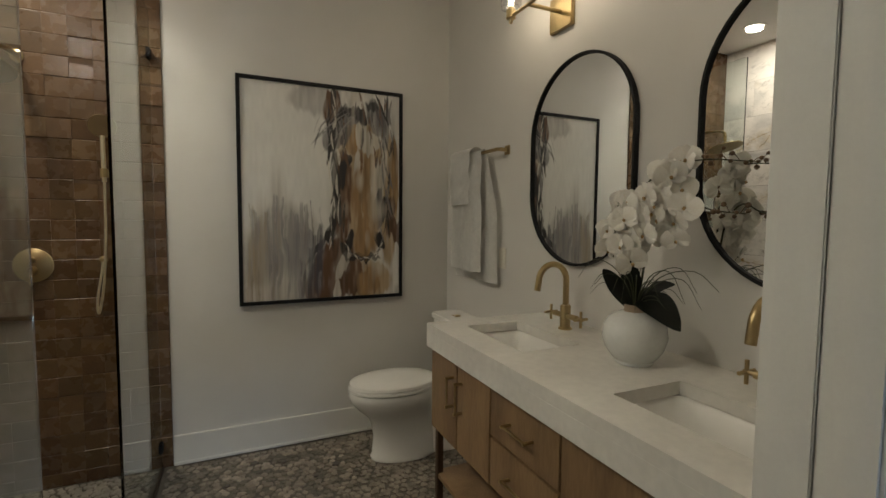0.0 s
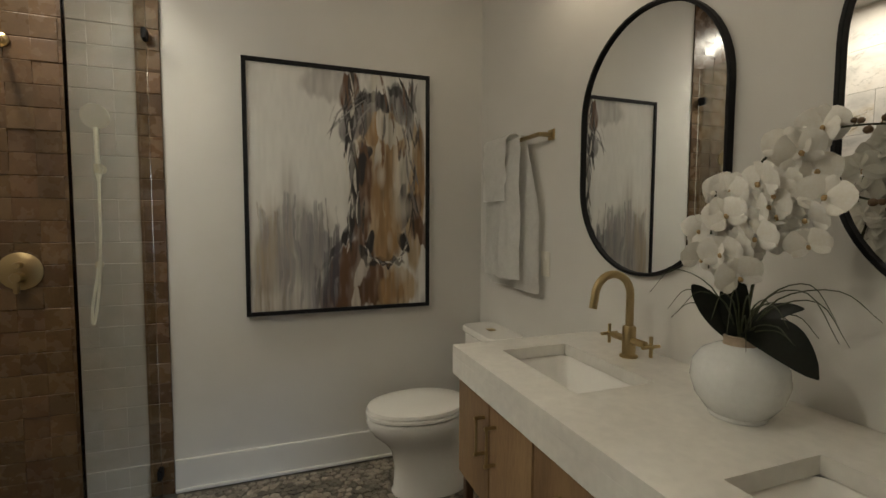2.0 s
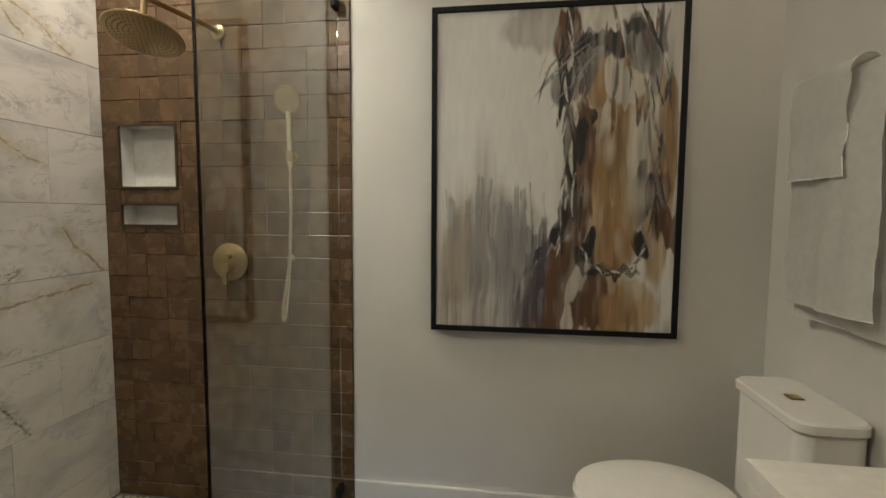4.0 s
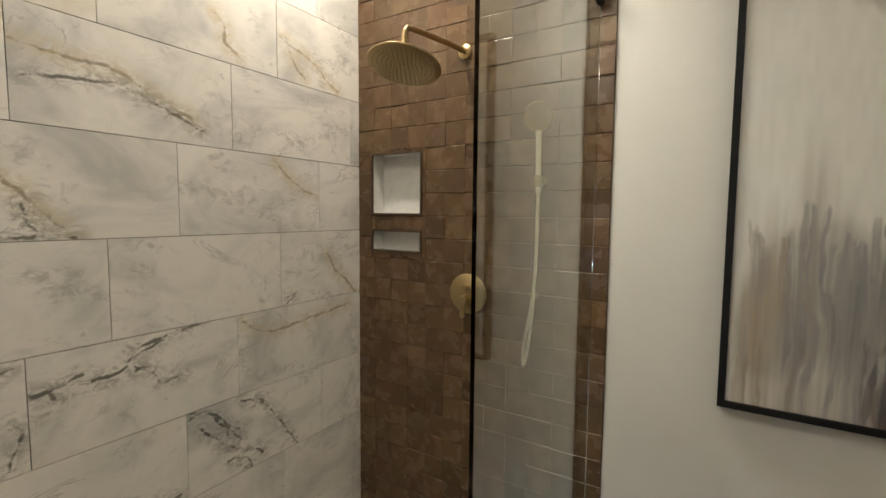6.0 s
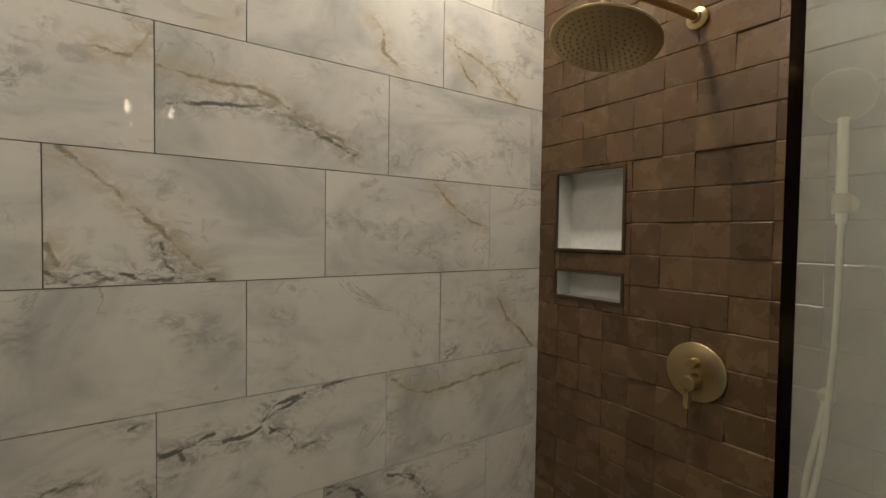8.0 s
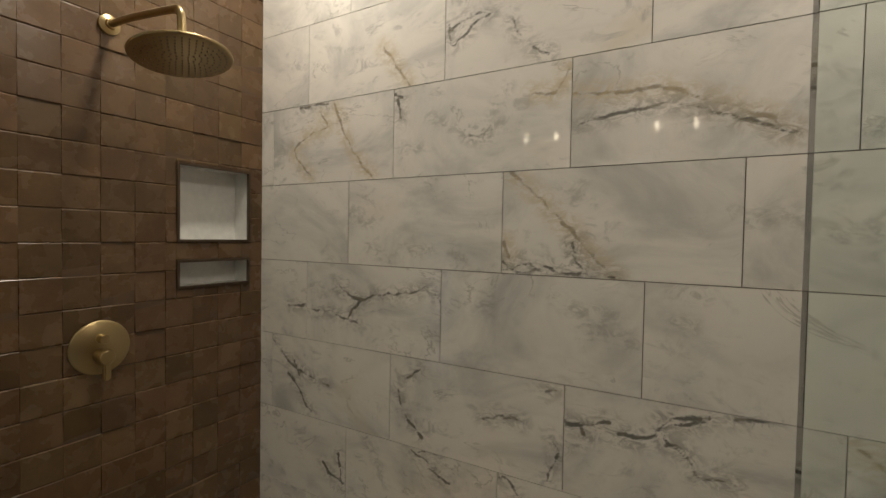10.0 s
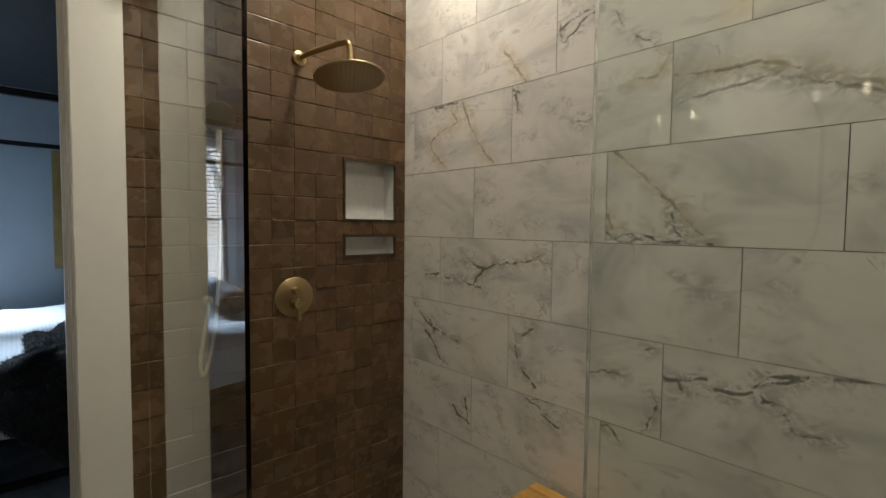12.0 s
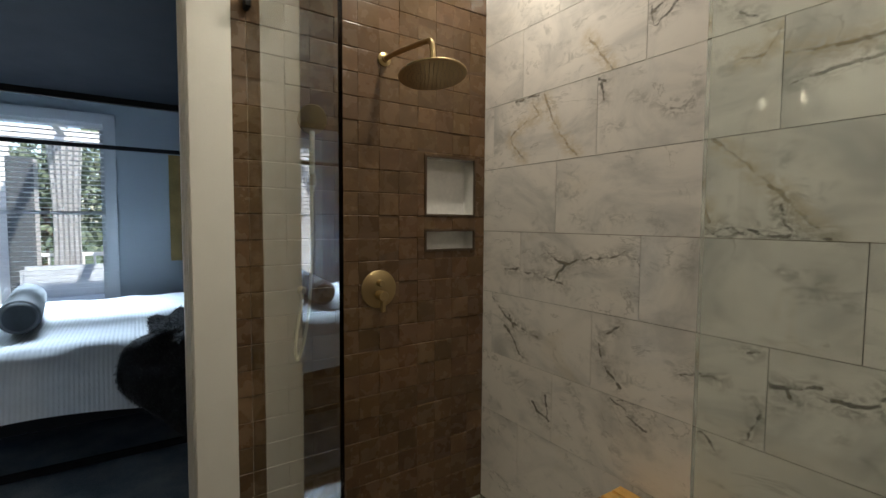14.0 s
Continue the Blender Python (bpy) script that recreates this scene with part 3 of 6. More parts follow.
    dab(dark, ((0.645, 0.735, 0.024, 0.050, 0.25), (0.865, 0.725, 0.022, 0.045, -0.3), (0.575, 0.55, 0.022, 0.10, -0.05), (0.605, 0.40, 0.026, 0.07, 0.0), (0.36, 0.93, 0.012, 0.06, 0.1)), 0.5, 0.95)
    def strokes(colour, u, v, length, lean, bow, wide, alpha):
        """One tapered brush mark with dry, broken bristles."""
        nonlocal img
        du, dv = (U - u) * 0.75, V - v
        c, q = math.cos(lean), math.sin(lean)
        along, across = (du * q + dv * c) / length, du * c - dv * q
        across = across - bow * length * (along * along - 0.5)
        body = np.clip(1 - np.abs(across) / (wide * np.clip(1.05 - along * along, 0.02, 1)), 0, 1) * (np.abs(along) < 1)
        k = np.clip(body * 2.2, 0, 1) * np.clip(0.25 + 1.5 * field(150, 60, int(1000 * u) + 3), 0, 1) * alpha
        img = img + (np.array(colour) - img) * k[..., None]

    inner = np.clip((U - 0.50) / 0.08, 0, 1)[..., None]
    img = img * (1 - inner * (0.42 * np.clip(0.50 * field(34, 5, 31) + 0.5 * field(80, 14, 32) - 0.28, 0, 1) * 1.8)[..., None])
    img = img + (np.array(pale) - img) * inner * (np.clip(field(22, 7, 33) - 0.66, 0, 1) * 1.9)[..., None]
    for k in range(80):                                                  # most marks follow the form's two edges
        side = k % 3
        u = (0.55 + 0.025 * rng.randn(), 0.92 + 0.025 * rng.randn(), 0.58 + 0.34 * rng.rand())[side]
        v = 0.04 + (0.72, 0.66, 0.30)[side] * rng.rand()
        col = (dark, grey, rust, pale, dark, (0.07, 0.06, 0.065))[k % 6]
        strokes(col, u, v, 0.025 + 0.06 * rng.rand(), rng.uniform(-0.22, 0.28), rng.uniform(-0.12, 0.12), 0.003 + 0.006 * rng.rand(), 0.85)
    for k in range(13):                                                   # long wisps thrown off the upper edge
        strokes((grey, dark, (0.30, 0.28, 0.27))[k % 3], 0.52 + 0.05 * rng.randn(), 0.12 + 0.15 * rng.rand(), 0.04 + 0.05 * rng.rand(), -0.65 + 0.2 * rng.randn(), 0.08, 0.002 + 0.003 * rng.rand(), 0.75)
    for k in range(16):                                                   # round the low dark mass
        a = k / 16 * 3.3 - 0.1
        strokes((dark, grey, pale)[k % 3], 0.755 + 0.125 * math.cos(a), 0.73 + 0.085 * math.sin(a), 0.03, -a, 0.3, 0.005, 0.9)
    # ground wash: wet streaks that gather towards the lower edge
    streak = 0.5 * field(38, 3, 21) + 0.3 * field(90, 5, 22) + 0.35 * field(9, 4, 23)
    rise = np.clip((V - 0.50 + 0.34 * (streak - 0.55) + 0.10 * np.sin(U * 9)) / 0.34, 0, 1)
    span = np.clip((0.52 - 0.16 * (V - 0.6) - U) / 0.10, 0, 1) * np.clip(U / 0.03, 0.4, 1)
    tone = field(12, 3, 24)[..., None]
    wash = np.array((0.20, 0.185, 0.185)) * tone + np.array((0.30, 0.225, 0.145)) * (1 - tone)
    k = (rise * rise * (3 - 2 * rise) * span * np.clip(0.10 + 0.8 * streak, 0, 0.7))[..., None]
    img = img + (wash - img) * k
    tints = ((0.36, 0.28, 0.19), (0.27, 0.22, 0.17), (0.26, 0.245, 0.245), (0.19, 0.185, 0.20), (0.055, 0.052, 0.065))
    for k in range(90):                                                   # flat-brush strips with square, wet ends
        u = 0.02 + 0.46 * rng.rand()
        v = 0.50 + 0.36 * rng.rand() + 0.10 * abs(u - 0.30)
        half, run = 0.005 + 0.016 * rng.rand() ** 2, 0.10 + 0.30 * rng.rand()
        a = np.clip((half - np.abs(wu - u)) / 0.003, 0, 1) * np.clip((wv - v) / 0.012, 0, 1) * np.clip((v + run - V) / (0.5 * run), 0, 1)
        a = a * np.clip(0.35 + 0.9 * field(170, 10, 40 + k), 0, 1) * rng.uniform(0.28, 0.78)
        col = tints[min(4, int(u / 0.46 * 3.2 + 2.2 * rng.rand()))]
        img = img + (np.array(col) - img) * a[..., None]
    img = np.clip(img * (0.96 + 0.08 * n3)[..., None], 0, 1)
    verts = np.stack([(U - 0.5) * w, 0 * U, (1 - V) * h], -1).reshape(-1, 3)
    q = np.arange(nu * nv).reshape(nv, nu)
    faces = np.stack([q[:-1, :-1], q[1:, :-1], q[1:, 1:], q[:-1, 1:]], -1).reshape(-1, 4)
    me = bpy.data.meshes.new("canvas")
    me.from_pydata(verts.tolist(), [], faces.tolist())
    ca = me.color_attributes.new("paint", "FLOAT_COLOR", "POINT")
    ca.data.foreach_set("color", np.concatenate([img, np.ones((nv, nu, 1))], -1).reshape(-1).astype(np.float32))
    m = bpy.data.materials.new("painted_canvas")
    m.use_nodes = True
    nt = m.node_tree
    b = nt.nodes["Principled BSDF"]
    at = nt.nodes.new("ShaderNodeAttribute")
    at.attribute_name = "paint"
    nt.links.new(at.outputs["Color"], b.inputs["Base Color"])
    b.inputs["Roughness"].default_value = 0.5
    nz, bp = nt.nodes.new("ShaderNodeTexNoise"), nt.nodes.new("ShaderNodeBump")
    nz.inputs["Scale"].default_value = 260
    bp.inputs["Strength"].default_value, bp.inputs["Distance"].default_value = 0.15, 0.002
    nt.links.new(nz.outputs[0], bp.inputs["Height"])
    nt.links.new(bp.outputs[0], b.inputs["Normal"])
    me.materials.append(m)
    c = new("canvas", me)
    c.parent = e
    c.matrix_basis = Matrix.Translation((0, -0.034, fr))


picture()


# ---- vanity ----
def vanity():
    cx0, y0, y1 = 0.780, 0.285, 1.812
    top, under, fx = 0.94, 0.84, 0.800
    e = empty("vanity", 1.08, 1.05, 0, label="oak double vanity with thick white stone top", category="vanity")
    o = e.matrix_basis.translation
    sinks = ((0.912, 1.160, 1.285, 1.695), (0.912, 1.160, 0.470, 0.882))
    rects = [(cx0, XE - 0.002, y0, y1)]
    for sx0, sx1, sy0, sy1 in sinks:
        rects = rect_minus(rects, (sx0, sx1, sy0, sy1))
    bm = bmesh.new()
    for a, b, c, d in rects:
        add_box(bm, (a - o.x, c - o.y, under + 0.062), (b - o.x, d - o.y, top))
    add_box(bm, (cx0 - o.x, y0 - o.y, under), (cx0 + 0.022 - o.x, y1 - o.y, under + 0.0615))
    add_box(bm, (cx0 + 0.0225 - o.x, y1 - 0.022 - o.y, under), (XE - 0.002 - o.x, y1 - o.y, under + 0.0615))
    bmesh.ops.remove_doubles(bm, verts=bm.verts[:], dist=0.0005)
    finish(bm, "countertop", M_QUARTZ, e)
    for sx0, sx1, sy0, sy1 in sinks:
        bm = bmesh.new()
        rings = []
        for ins, z in ((-0.006, top - 0.041), (0.004, top - 0.055), (0.020, top - 0.150), (0.045, top - 0.168), (0.11, top - 0.172)):
            ring, rad = [], 0.035
            for k in range(24):
                a = 2 * math.pi * (k + 0.5) / 24
                qx = (sx0 + sx1) / 2 + math.copysign((sx1 - sx0) / 2 - ins - rad, math.cos(a)) + rad * math.cos(a)
                qy = (sy0 + sy1) / 2 + math.copysign((sy1 - sy0) / 2 - ins - rad, math.sin(a)) + rad * math.sin(a)
                ring.append(bm.verts.new((qx - o.x, qy - o.y, z)))
            rings.append(ring)
        for p, q in zip(rings, rings[1:]):
            for k in range(24):
                bm.faces.new((p[k], p[(k + 1) % 24], q[(k + 1) % 24], q[k]))
        bm.faces.new(rings[-1])
        basin = finish(bm, "basin", M_CERAMIC, e, smooth=True)
        tagged(basin, "white undermount ceramic basin")
        lathe("drain", [(0, 0.004), (0.018, 0.004), (0.022, 0.0)], M_BRASS, e, Matrix.Translation(((sx0 + sx1) / 2 - o.x, (sy0 + sy1) / 2 - o.y, top - 0.1715)), n=24)
    box("carcass", (fx + 0.020, y0 + 0.012, 0.49), (XE - 0.004, y1 - 0.010, 0.755), M_WOOD, e, bevel=0.002)
    g = 0.0025
    for a, b in ((1.555, 1.802), (1.305, 1.555), (0.620, 0.944), (0.295, 0.620)):
        d = box("door", (fx, a + g, 0.492), (fx + 0.019, b - g, 0.832), M_WOOD, e, bevel=0.002)
    for a, b in ((0.665, 0.832), (0.492, 0.662)):
        box("drawer", (fx, 0.944 + g, a + g), (fx + 0.019, 1.305 - g, b - g), M_WOOD, e, bevel=0.002)

    def pull(p, q):
        bm = bmesh.new()
        p, q = Vector(p) - o, Vector(q) - o
        d = (q - p).normalized()
        out = Vector((-0.028, 0, 0))
        add_tube(bm, [p + out, q + out], 0.0045, 8)
        for c in (p + d * 0.006, q - d * 0.006):
            add_tube(bm, [c, c + out * 1.25], 0.0055, 8)
        tagged(finish(bm, "handle", M_BRASS, e, smooth=True), "slim brass bar handle")
    for y in (1.590, 1.515, 0.655, 0.585):
        pull((fx, y, 0.775), (fx, y, 0.650))
    for z in (0.750, 0.575):
        pull((fx, 1.190, z), (fx, 1.060, z))
    for y in (y0 + 0.03, y1 - 0.03):
        for x in (fx + 0.03, XE - 0.04):
            box("leg", (x - 0.014, y - 0.014, 0.0), (x + 0.014, y + 0.014, 0.49), M_DARKWOOD, e, bevel=0.003)
    box("shelf", (fx + 0.02, y0 + 0.015, 0.262), (XE - 0.01, y1 - 0.012, 0.285), M_WOOD, e, bevel=0.002)
    return e


vanity()


def faucet(x, y, z):
    e = empty("faucet", x, y, z, label="brushed brass gooseneck faucet with cross handles", category="faucet", group="vanity faucets")
    lathe("body", [(0, 0), (0.028, 0), (0.028, 0.006), (0.021, 0.010), (0.021, 0.095), (0.018, 0.100), (0, 0.100)], M_BRASS, e, n=28)
    r = 0.068
    pts = [(0, 0, 0.09), (0, 0, 0.15), (0, 0, 0.195)] + [(-r + r * math.cos(a), 0, 0.2 + r * math.sin(a)) for a in np.linspace(0, math.pi, 14)] + [(-2 * r - 0.004, 0, 0.178), (-2 * r - 0.006, 0, 0.165)]
    tube("spout", pts, 0.0125, M_BRASS, e, 14)
    for s in (-1, 1):
        bm = bmesh.new()
        add_tube(bm, [(0, s * 0.015, 0.055), (0, s * 0.070, 0.055)], 0.0115, 12)
        add_tube(bm, [(0, s * 0.070, 0.055), (0, s * 0.100, 0.055)], 0.006, 10)
        finish(bm, "valve_arm", M_BRASS, e, smooth=True)
        bm = bmesh.new()
        add_tube(bm, [(-0.032, s * 0.092, 0.055), (0.032, s * 0.092, 0.055)], 0.0055, 10)
        add_tube(bm, [(0, s * 0.092, 0.023), (0, s * 0.092, 0.087)], 0.0055, 10)
        finish(bm, "cross_handle", M_BRASS, e, smooth=True)
    return e


fa = faucet(1.262, 1.497, 0.94)
copy_thing(fa, Matrix.Translation((1.240, 0.660, 0.94)))


def wall_mirror(y, z0, z1, w):
    """A pill-shaped mirror; its plane faces -x."""
    h, r = z1 - z0, w / 2
    e = empty("oval_mirror", XE, y, z0, label="pill-shaped wall mirror in thin black metal frame", category="mirror", group="vanity mirrors")

    def outline(ins, n=28):
        a = np.linspace(0, math.pi, n)
        rr = r - ins
        return [(rr * math.cos(t), h - r + rr * math.sin(t)) for t in a] + [(-rr * math.cos(t), r - rr * math.sin(t)) for t in a]
    bm = bmesh.new()
    prof = ((0.0, -0.002), (0.0, -0.024), (0.002, -0.026), (0.009, -0.026), (0.011, -0.024), (0.011, -0.010))
    loops = [[bm.verts.new((x, p[0], p[1])) for p in outline(i)] for i, x in prof]
    for p, q in zip(loops, loops[1:]):
        n = len(p)
        for k in range(n):
            bm.faces.new((p[k], p[(k + 1) % n], q[(k + 1) % n], q[k]))
    finish(bm, "frame", M_BLACK, e, smooth=True)
    bm = bmesh.new()
    bm.faces.new([bm.verts.new((-0.014, *p)) for p in outline(0.0095)])
    bmesh.ops.solidify(bm, geom=bm.faces[:], thickness=0.004)
    finish(bm, "mirror_glass", M_MIRROR, e)
    return e


mi = wall_mirror(1.577, 1.187, 2.080, 0.640)
copy_thing(mi, Matrix.Translation((XE, 0.690, 1.187)))


def sconce(y):
    z = 2.298
    e = empty("wall_sconce", XE, y, z, label="two-bulb brass wall sconce with clear glass shades, lit", category="wall lamp", group="vanity sconces")
    bm = bmesh.new()
    add_box(bm, (-0.022, -0.075, -0.075), (-0.001, 0.075, 0.075))
    finish(bm, "backplate", M_BRASS, e, bevel=0.003)
    bm = bmesh.new()
    add_tube(bm, [(-0.02, 0, 0), (-0.19, 0, 0)], 0.009, 12)
    add_tube(bm, [(-0.19, -0.16, 0), (-0.19, 0.16, 0)], 0.008, 12)
    finish(bm, "arm", M_BRASS, e, smooth=True)
    for s in (-1, 1):
        p = Matrix.Translation((-0.19, s * 0.135, 0.0))
        lathe("cup", [(0, -0.030), (0.008, -0.030), (0.010, -0.012), (0.022, -0.008), (0.022, 0.028), (0.018, 0.030), (0.012, 0.045), (0, 0.045)], M_BRASS, e, p, n=24)
        sh = lathe("shade", [(0.024, 0.028), (0.045, 0.036), (0.048, 0.17), (0.0465, 0.17), (0.0435, 0.038), (0.024, 0.030)], M_CLEAR, e, p, n=28)
        sh.visible_shadow = False
        b = lathe("bulb", [(0.006, 0.045), (0.010, 0.060), (0.017, 0.085), (0.015, 0.110), (0.006, 0.135), (0, 0.145)], M_BULB, e, p, n=18)
        b.visible_shadow = False
    return e


s1 = sconce(SCONCE_Y[0])
copy_thing(s1, Matrix.Translation((XE, SCONCE_Y[1], 2.298)))


# ---- vase with orchids ----
def orchid():
    x, y, z = 1.172, 1.058, 0.94
    v = empty("vase", x, y, z, label="round white glazed vase with raw clay rim", category="vase")
    lathe("body", [(0, 0.0), (0.058, 0.0), (0.061, 0.004), (0.060, 0.011), (0.069, 0.018), (0.091, 0.048), (0.102, 0.086), (0.098, 0.122), (0.080, 0.149), (0.053, 0.164), (0.036, 0.168)], M_VASE, v, Matrix.Diagonal((0.95, 0.95, 0.97, 1)), n=56)
    lathe("rim", [(0.036, 0.166), (0.034, 0.176), (0.037, 0.188), (0.032, 0.190), (0.029, 0.182), (0.029, 0.140), (0, 0.140)], M_CLAYRIM, v, Matrix.Diagonal((0.95, 0.95, 0.97, 1)), n=36)
    e = empty("orchid_plant", x, y, z + 0.13, label="white orchid sprays with dark leaves in vase", category="plant")
    rng = random.Random(3)

    def leaf(base, tip, width, arch, twist=0.0, name="leaf"):
        base, tip = Vector(base), Vector(tip)
        bm = bmesh.new()
        n, rows = 12, []
        side = (tip - base).cross(Vector((-0.62, -0.52, 0.58 - twist))).normalized()
        for i in range(n + 1):
            t = i / n
            c = base.lerp(tip, t) + Vector((0, 0, arch * math.sin(math.pi * t)))
            wd = width * math.sin(math.pi * min(1, 0.10 + 0.90 * t)) ** 0.7 + 0.002
            rows.append([bm.verts.new(c + side * wd * s + Vector((0, 0, 0.22 * wd * abs(s)))) for s in (-1, -0.5, 0, 0.5, 1)])
        for p, q in zip(rows, rows[1:]):
            for k in range(4):
                bm.faces.new((p[k], p[k + 1], q[k + 1], q[k]))
        bmesh.ops.solidify(bm, geom=bm.faces[:], thickness=0.003)
        return finish(bm, name, M_LEAF, e, smooth=True)
    leaf((-0.01, 0.01, 0.045), (-0.075, 0.065, 0.160), 0.026, 0.0)
    leaf((-0.01, 0.0, 0.045), (-0.030, 0.005, 0.205), 0.027, 0.0)
    leaf((-0.01, -0.02, 0.070), (0.015, -0.150, 0.000), 0.042, 0.020)
    leaf((0.0, -0.01, 0.05), (0.06, -0.09, 0.125), 0.016, 0.02)
    bm = bmesh.new()
    for k in range(22):
        a = rng.uniform(-2.9, 0.6) if k % 3 else rng.uniform(0, 6.28)
        ln = rng.uniform(0.12, 0.27)
        d = Vector((math.cos(a) * 0.55, math.sin(a), 0))
        pts = curve_points([(0, 0, 0.03), d * ln * 0.30 + Vector((0, 0, ln * 0.55)), d * ln * 0.75 + Vector((0, 0, ln * 0.66)), d * ln * 1.05 + Vector((0, 0, ln * rng.uniform(0.25, 0.55)))], 14)
        add_tube(bm, pts, 0.0024, 5, lambda t: 1 - 0.75 * t)
    tagged(finish(bm, "grass", M_GRASS, e, smooth=True), kind="stuff")
    stems = ([(0, 0, 0.0), (-0.01, 0.01, 0.20), (0.00, 0.00, 0.38), (0.04, -0.05, 0.47), (0.09, -0.14, 0.49), (0.125, -0.26, 0.475)],
             [(0.005, 0.005, 0.0), (0.02, -0.01, 0.18), (0.02, -0.03, 0.31), (0.05, -0.10, 0.37), (0.09, -0.18, 0.345), (0.12, -0.25, 0.335)],
             [(0.0, 0.01, 0.0), (-0.01, 0.02, 0.18), (-0.02, 0.025, 0.36), (-0.045, 0.03, 0.40), (-0.062, 0.03, 0.31), (-0.068, 0.03, 0.20)])
    bm = bmesh.new()
    for s in stems:
        add_tube(bm, curve_points(s, 30), 0.0038, 7, lambda t: 1 - 0.55 * t)
    finish(bm, "stem", M_GRASS, e, smooth=True)
    # one blossom, then its copies
    me_p = bpy.data.meshes.new("petals")
    bm = bmesh.new()
    for ang, ln, wd in ((90, 0.036, 0.016), (215, 0.036, 0.016), (325, 0.036, 0.016), (20, 0.041, 0.030), (160, 0.041, 0.030)):
        a = radians(ang)
        d, sd = Vector((math.cos(a), math.sin(a), 0)), Vector((-math.sin(a), math.cos(a), 0))
        rows = []
        for i in range(7):
            t = i / 6
            hw = wd * (math.sin(math.pi * (0.06 + 0.88 * t)) ** 0.75)
            lift = 0.010 * t * t + (0.004 if wd > 0.02 else 0)
            rows.append([bm.verts.new(d * (0.004 + ln * t) + sd * hw * s + Vector((0, 0, lift - 0.006 * s * s))) for s in (-1, 0, 1)])
        for p, q in zip(rows, rows[1:]):
            for k in range(2):
                bm.faces.new((p[k], p[k + 1], q[k + 1], q[k]))
    bm.to_mesh(me_p)
    bm.free()
    me_h = bpy.data.meshes.new("heart")
    bm = bmesh.new()
    bmesh.ops.create_icosphere(bm, subdivisions=1, radius=0.0052, matrix=Matrix.Translation((0, -0.004, 0.010)) @ Matrix.Diagonal((1, 1.3, 1, 1)))
    bm.to_mesh(me_h)
    bm.free()
    for me, mt in ((me_p, M_PETAL), (me_h, M_PETALCORE)):
        for p in me.polygons:
            p.use_smooth = True
        me.materials.append(mt)
    paths = [curve_points(s, 60) for s in stems]
    spots = [(0, 0.44 + 0.42 * i / 17) for i in range(18)] + [(1, 0.44 + 0.38 * i / 12) for i in range(13)] + [(2, 0.34 + 0.66 * i / 16) for i in range(17)]
    for si, t in spots:
        k = (t * 7.3) % 1.0
        p = Vector((-0.066, 0.035, 0.265)).lerp(Vector((0.078, -0.085, 0.475)), k) if si != 1 else Vector((-0.045, 0.01, 0.225)).lerp(Vector((0.065, -0.095, 0.325)), k)
        face = Vector((-1.0, -0.55, 0.0)) + Vector((rng.uniform(-0.5, 0.5), rng.uniform(-0.75, 0.75), rng.uniform(-0.45, 0.35)))
        rot = face.normalized().to_track_quat("Z", "Y").to_matrix().to_4x4()
        off = Vector((rng.uniform(-0.035, 0.025), rng.uniform(-0.035, 0.035), rng.uniform(-0.055, 0.045)))
        m = Matrix.Translation(p + off) @ rot @ Matrix.Rotation(rng.uniform(-0.5, 0.5), 4, "Z") @ Matrix.Scale(rng.uniform(0.90, 1.12), 4)
        f = new("blossom", me_p)
        f.parent, f.matrix_basis = e, m
        hh = new("heart", me_h)
        hh.parent, hh.matrix_basis = f, Matrix.Identity(4)
    bm = bmesh.new()
    for si, lo in ((0, 0.80), (1, 0.82)):
        for k in range(9):
            p = paths[si][int((lo + (1 - lo) * k / 8) * (len(paths[si]) - 1))]
            q = p + Vector((rng.uniform(-0.025, 0.0), rng.uniform(-0.025, 0.02), rng.uniform(-0.02, 0.032)))
            add_tube(bm, [p, (p + q) / 2 + Vector((0, 0, 0.004)), q], 0.0013, 5)
            bmesh.ops.create_icosphere(bm, subdivisions=2, radius=rng.uniform(0.005, 0.0085), matrix=Matrix.Translation(q))
    tagged(finish(bm, "buds", M_BUD, e, smooth=True), kind="stuff")


orchid()


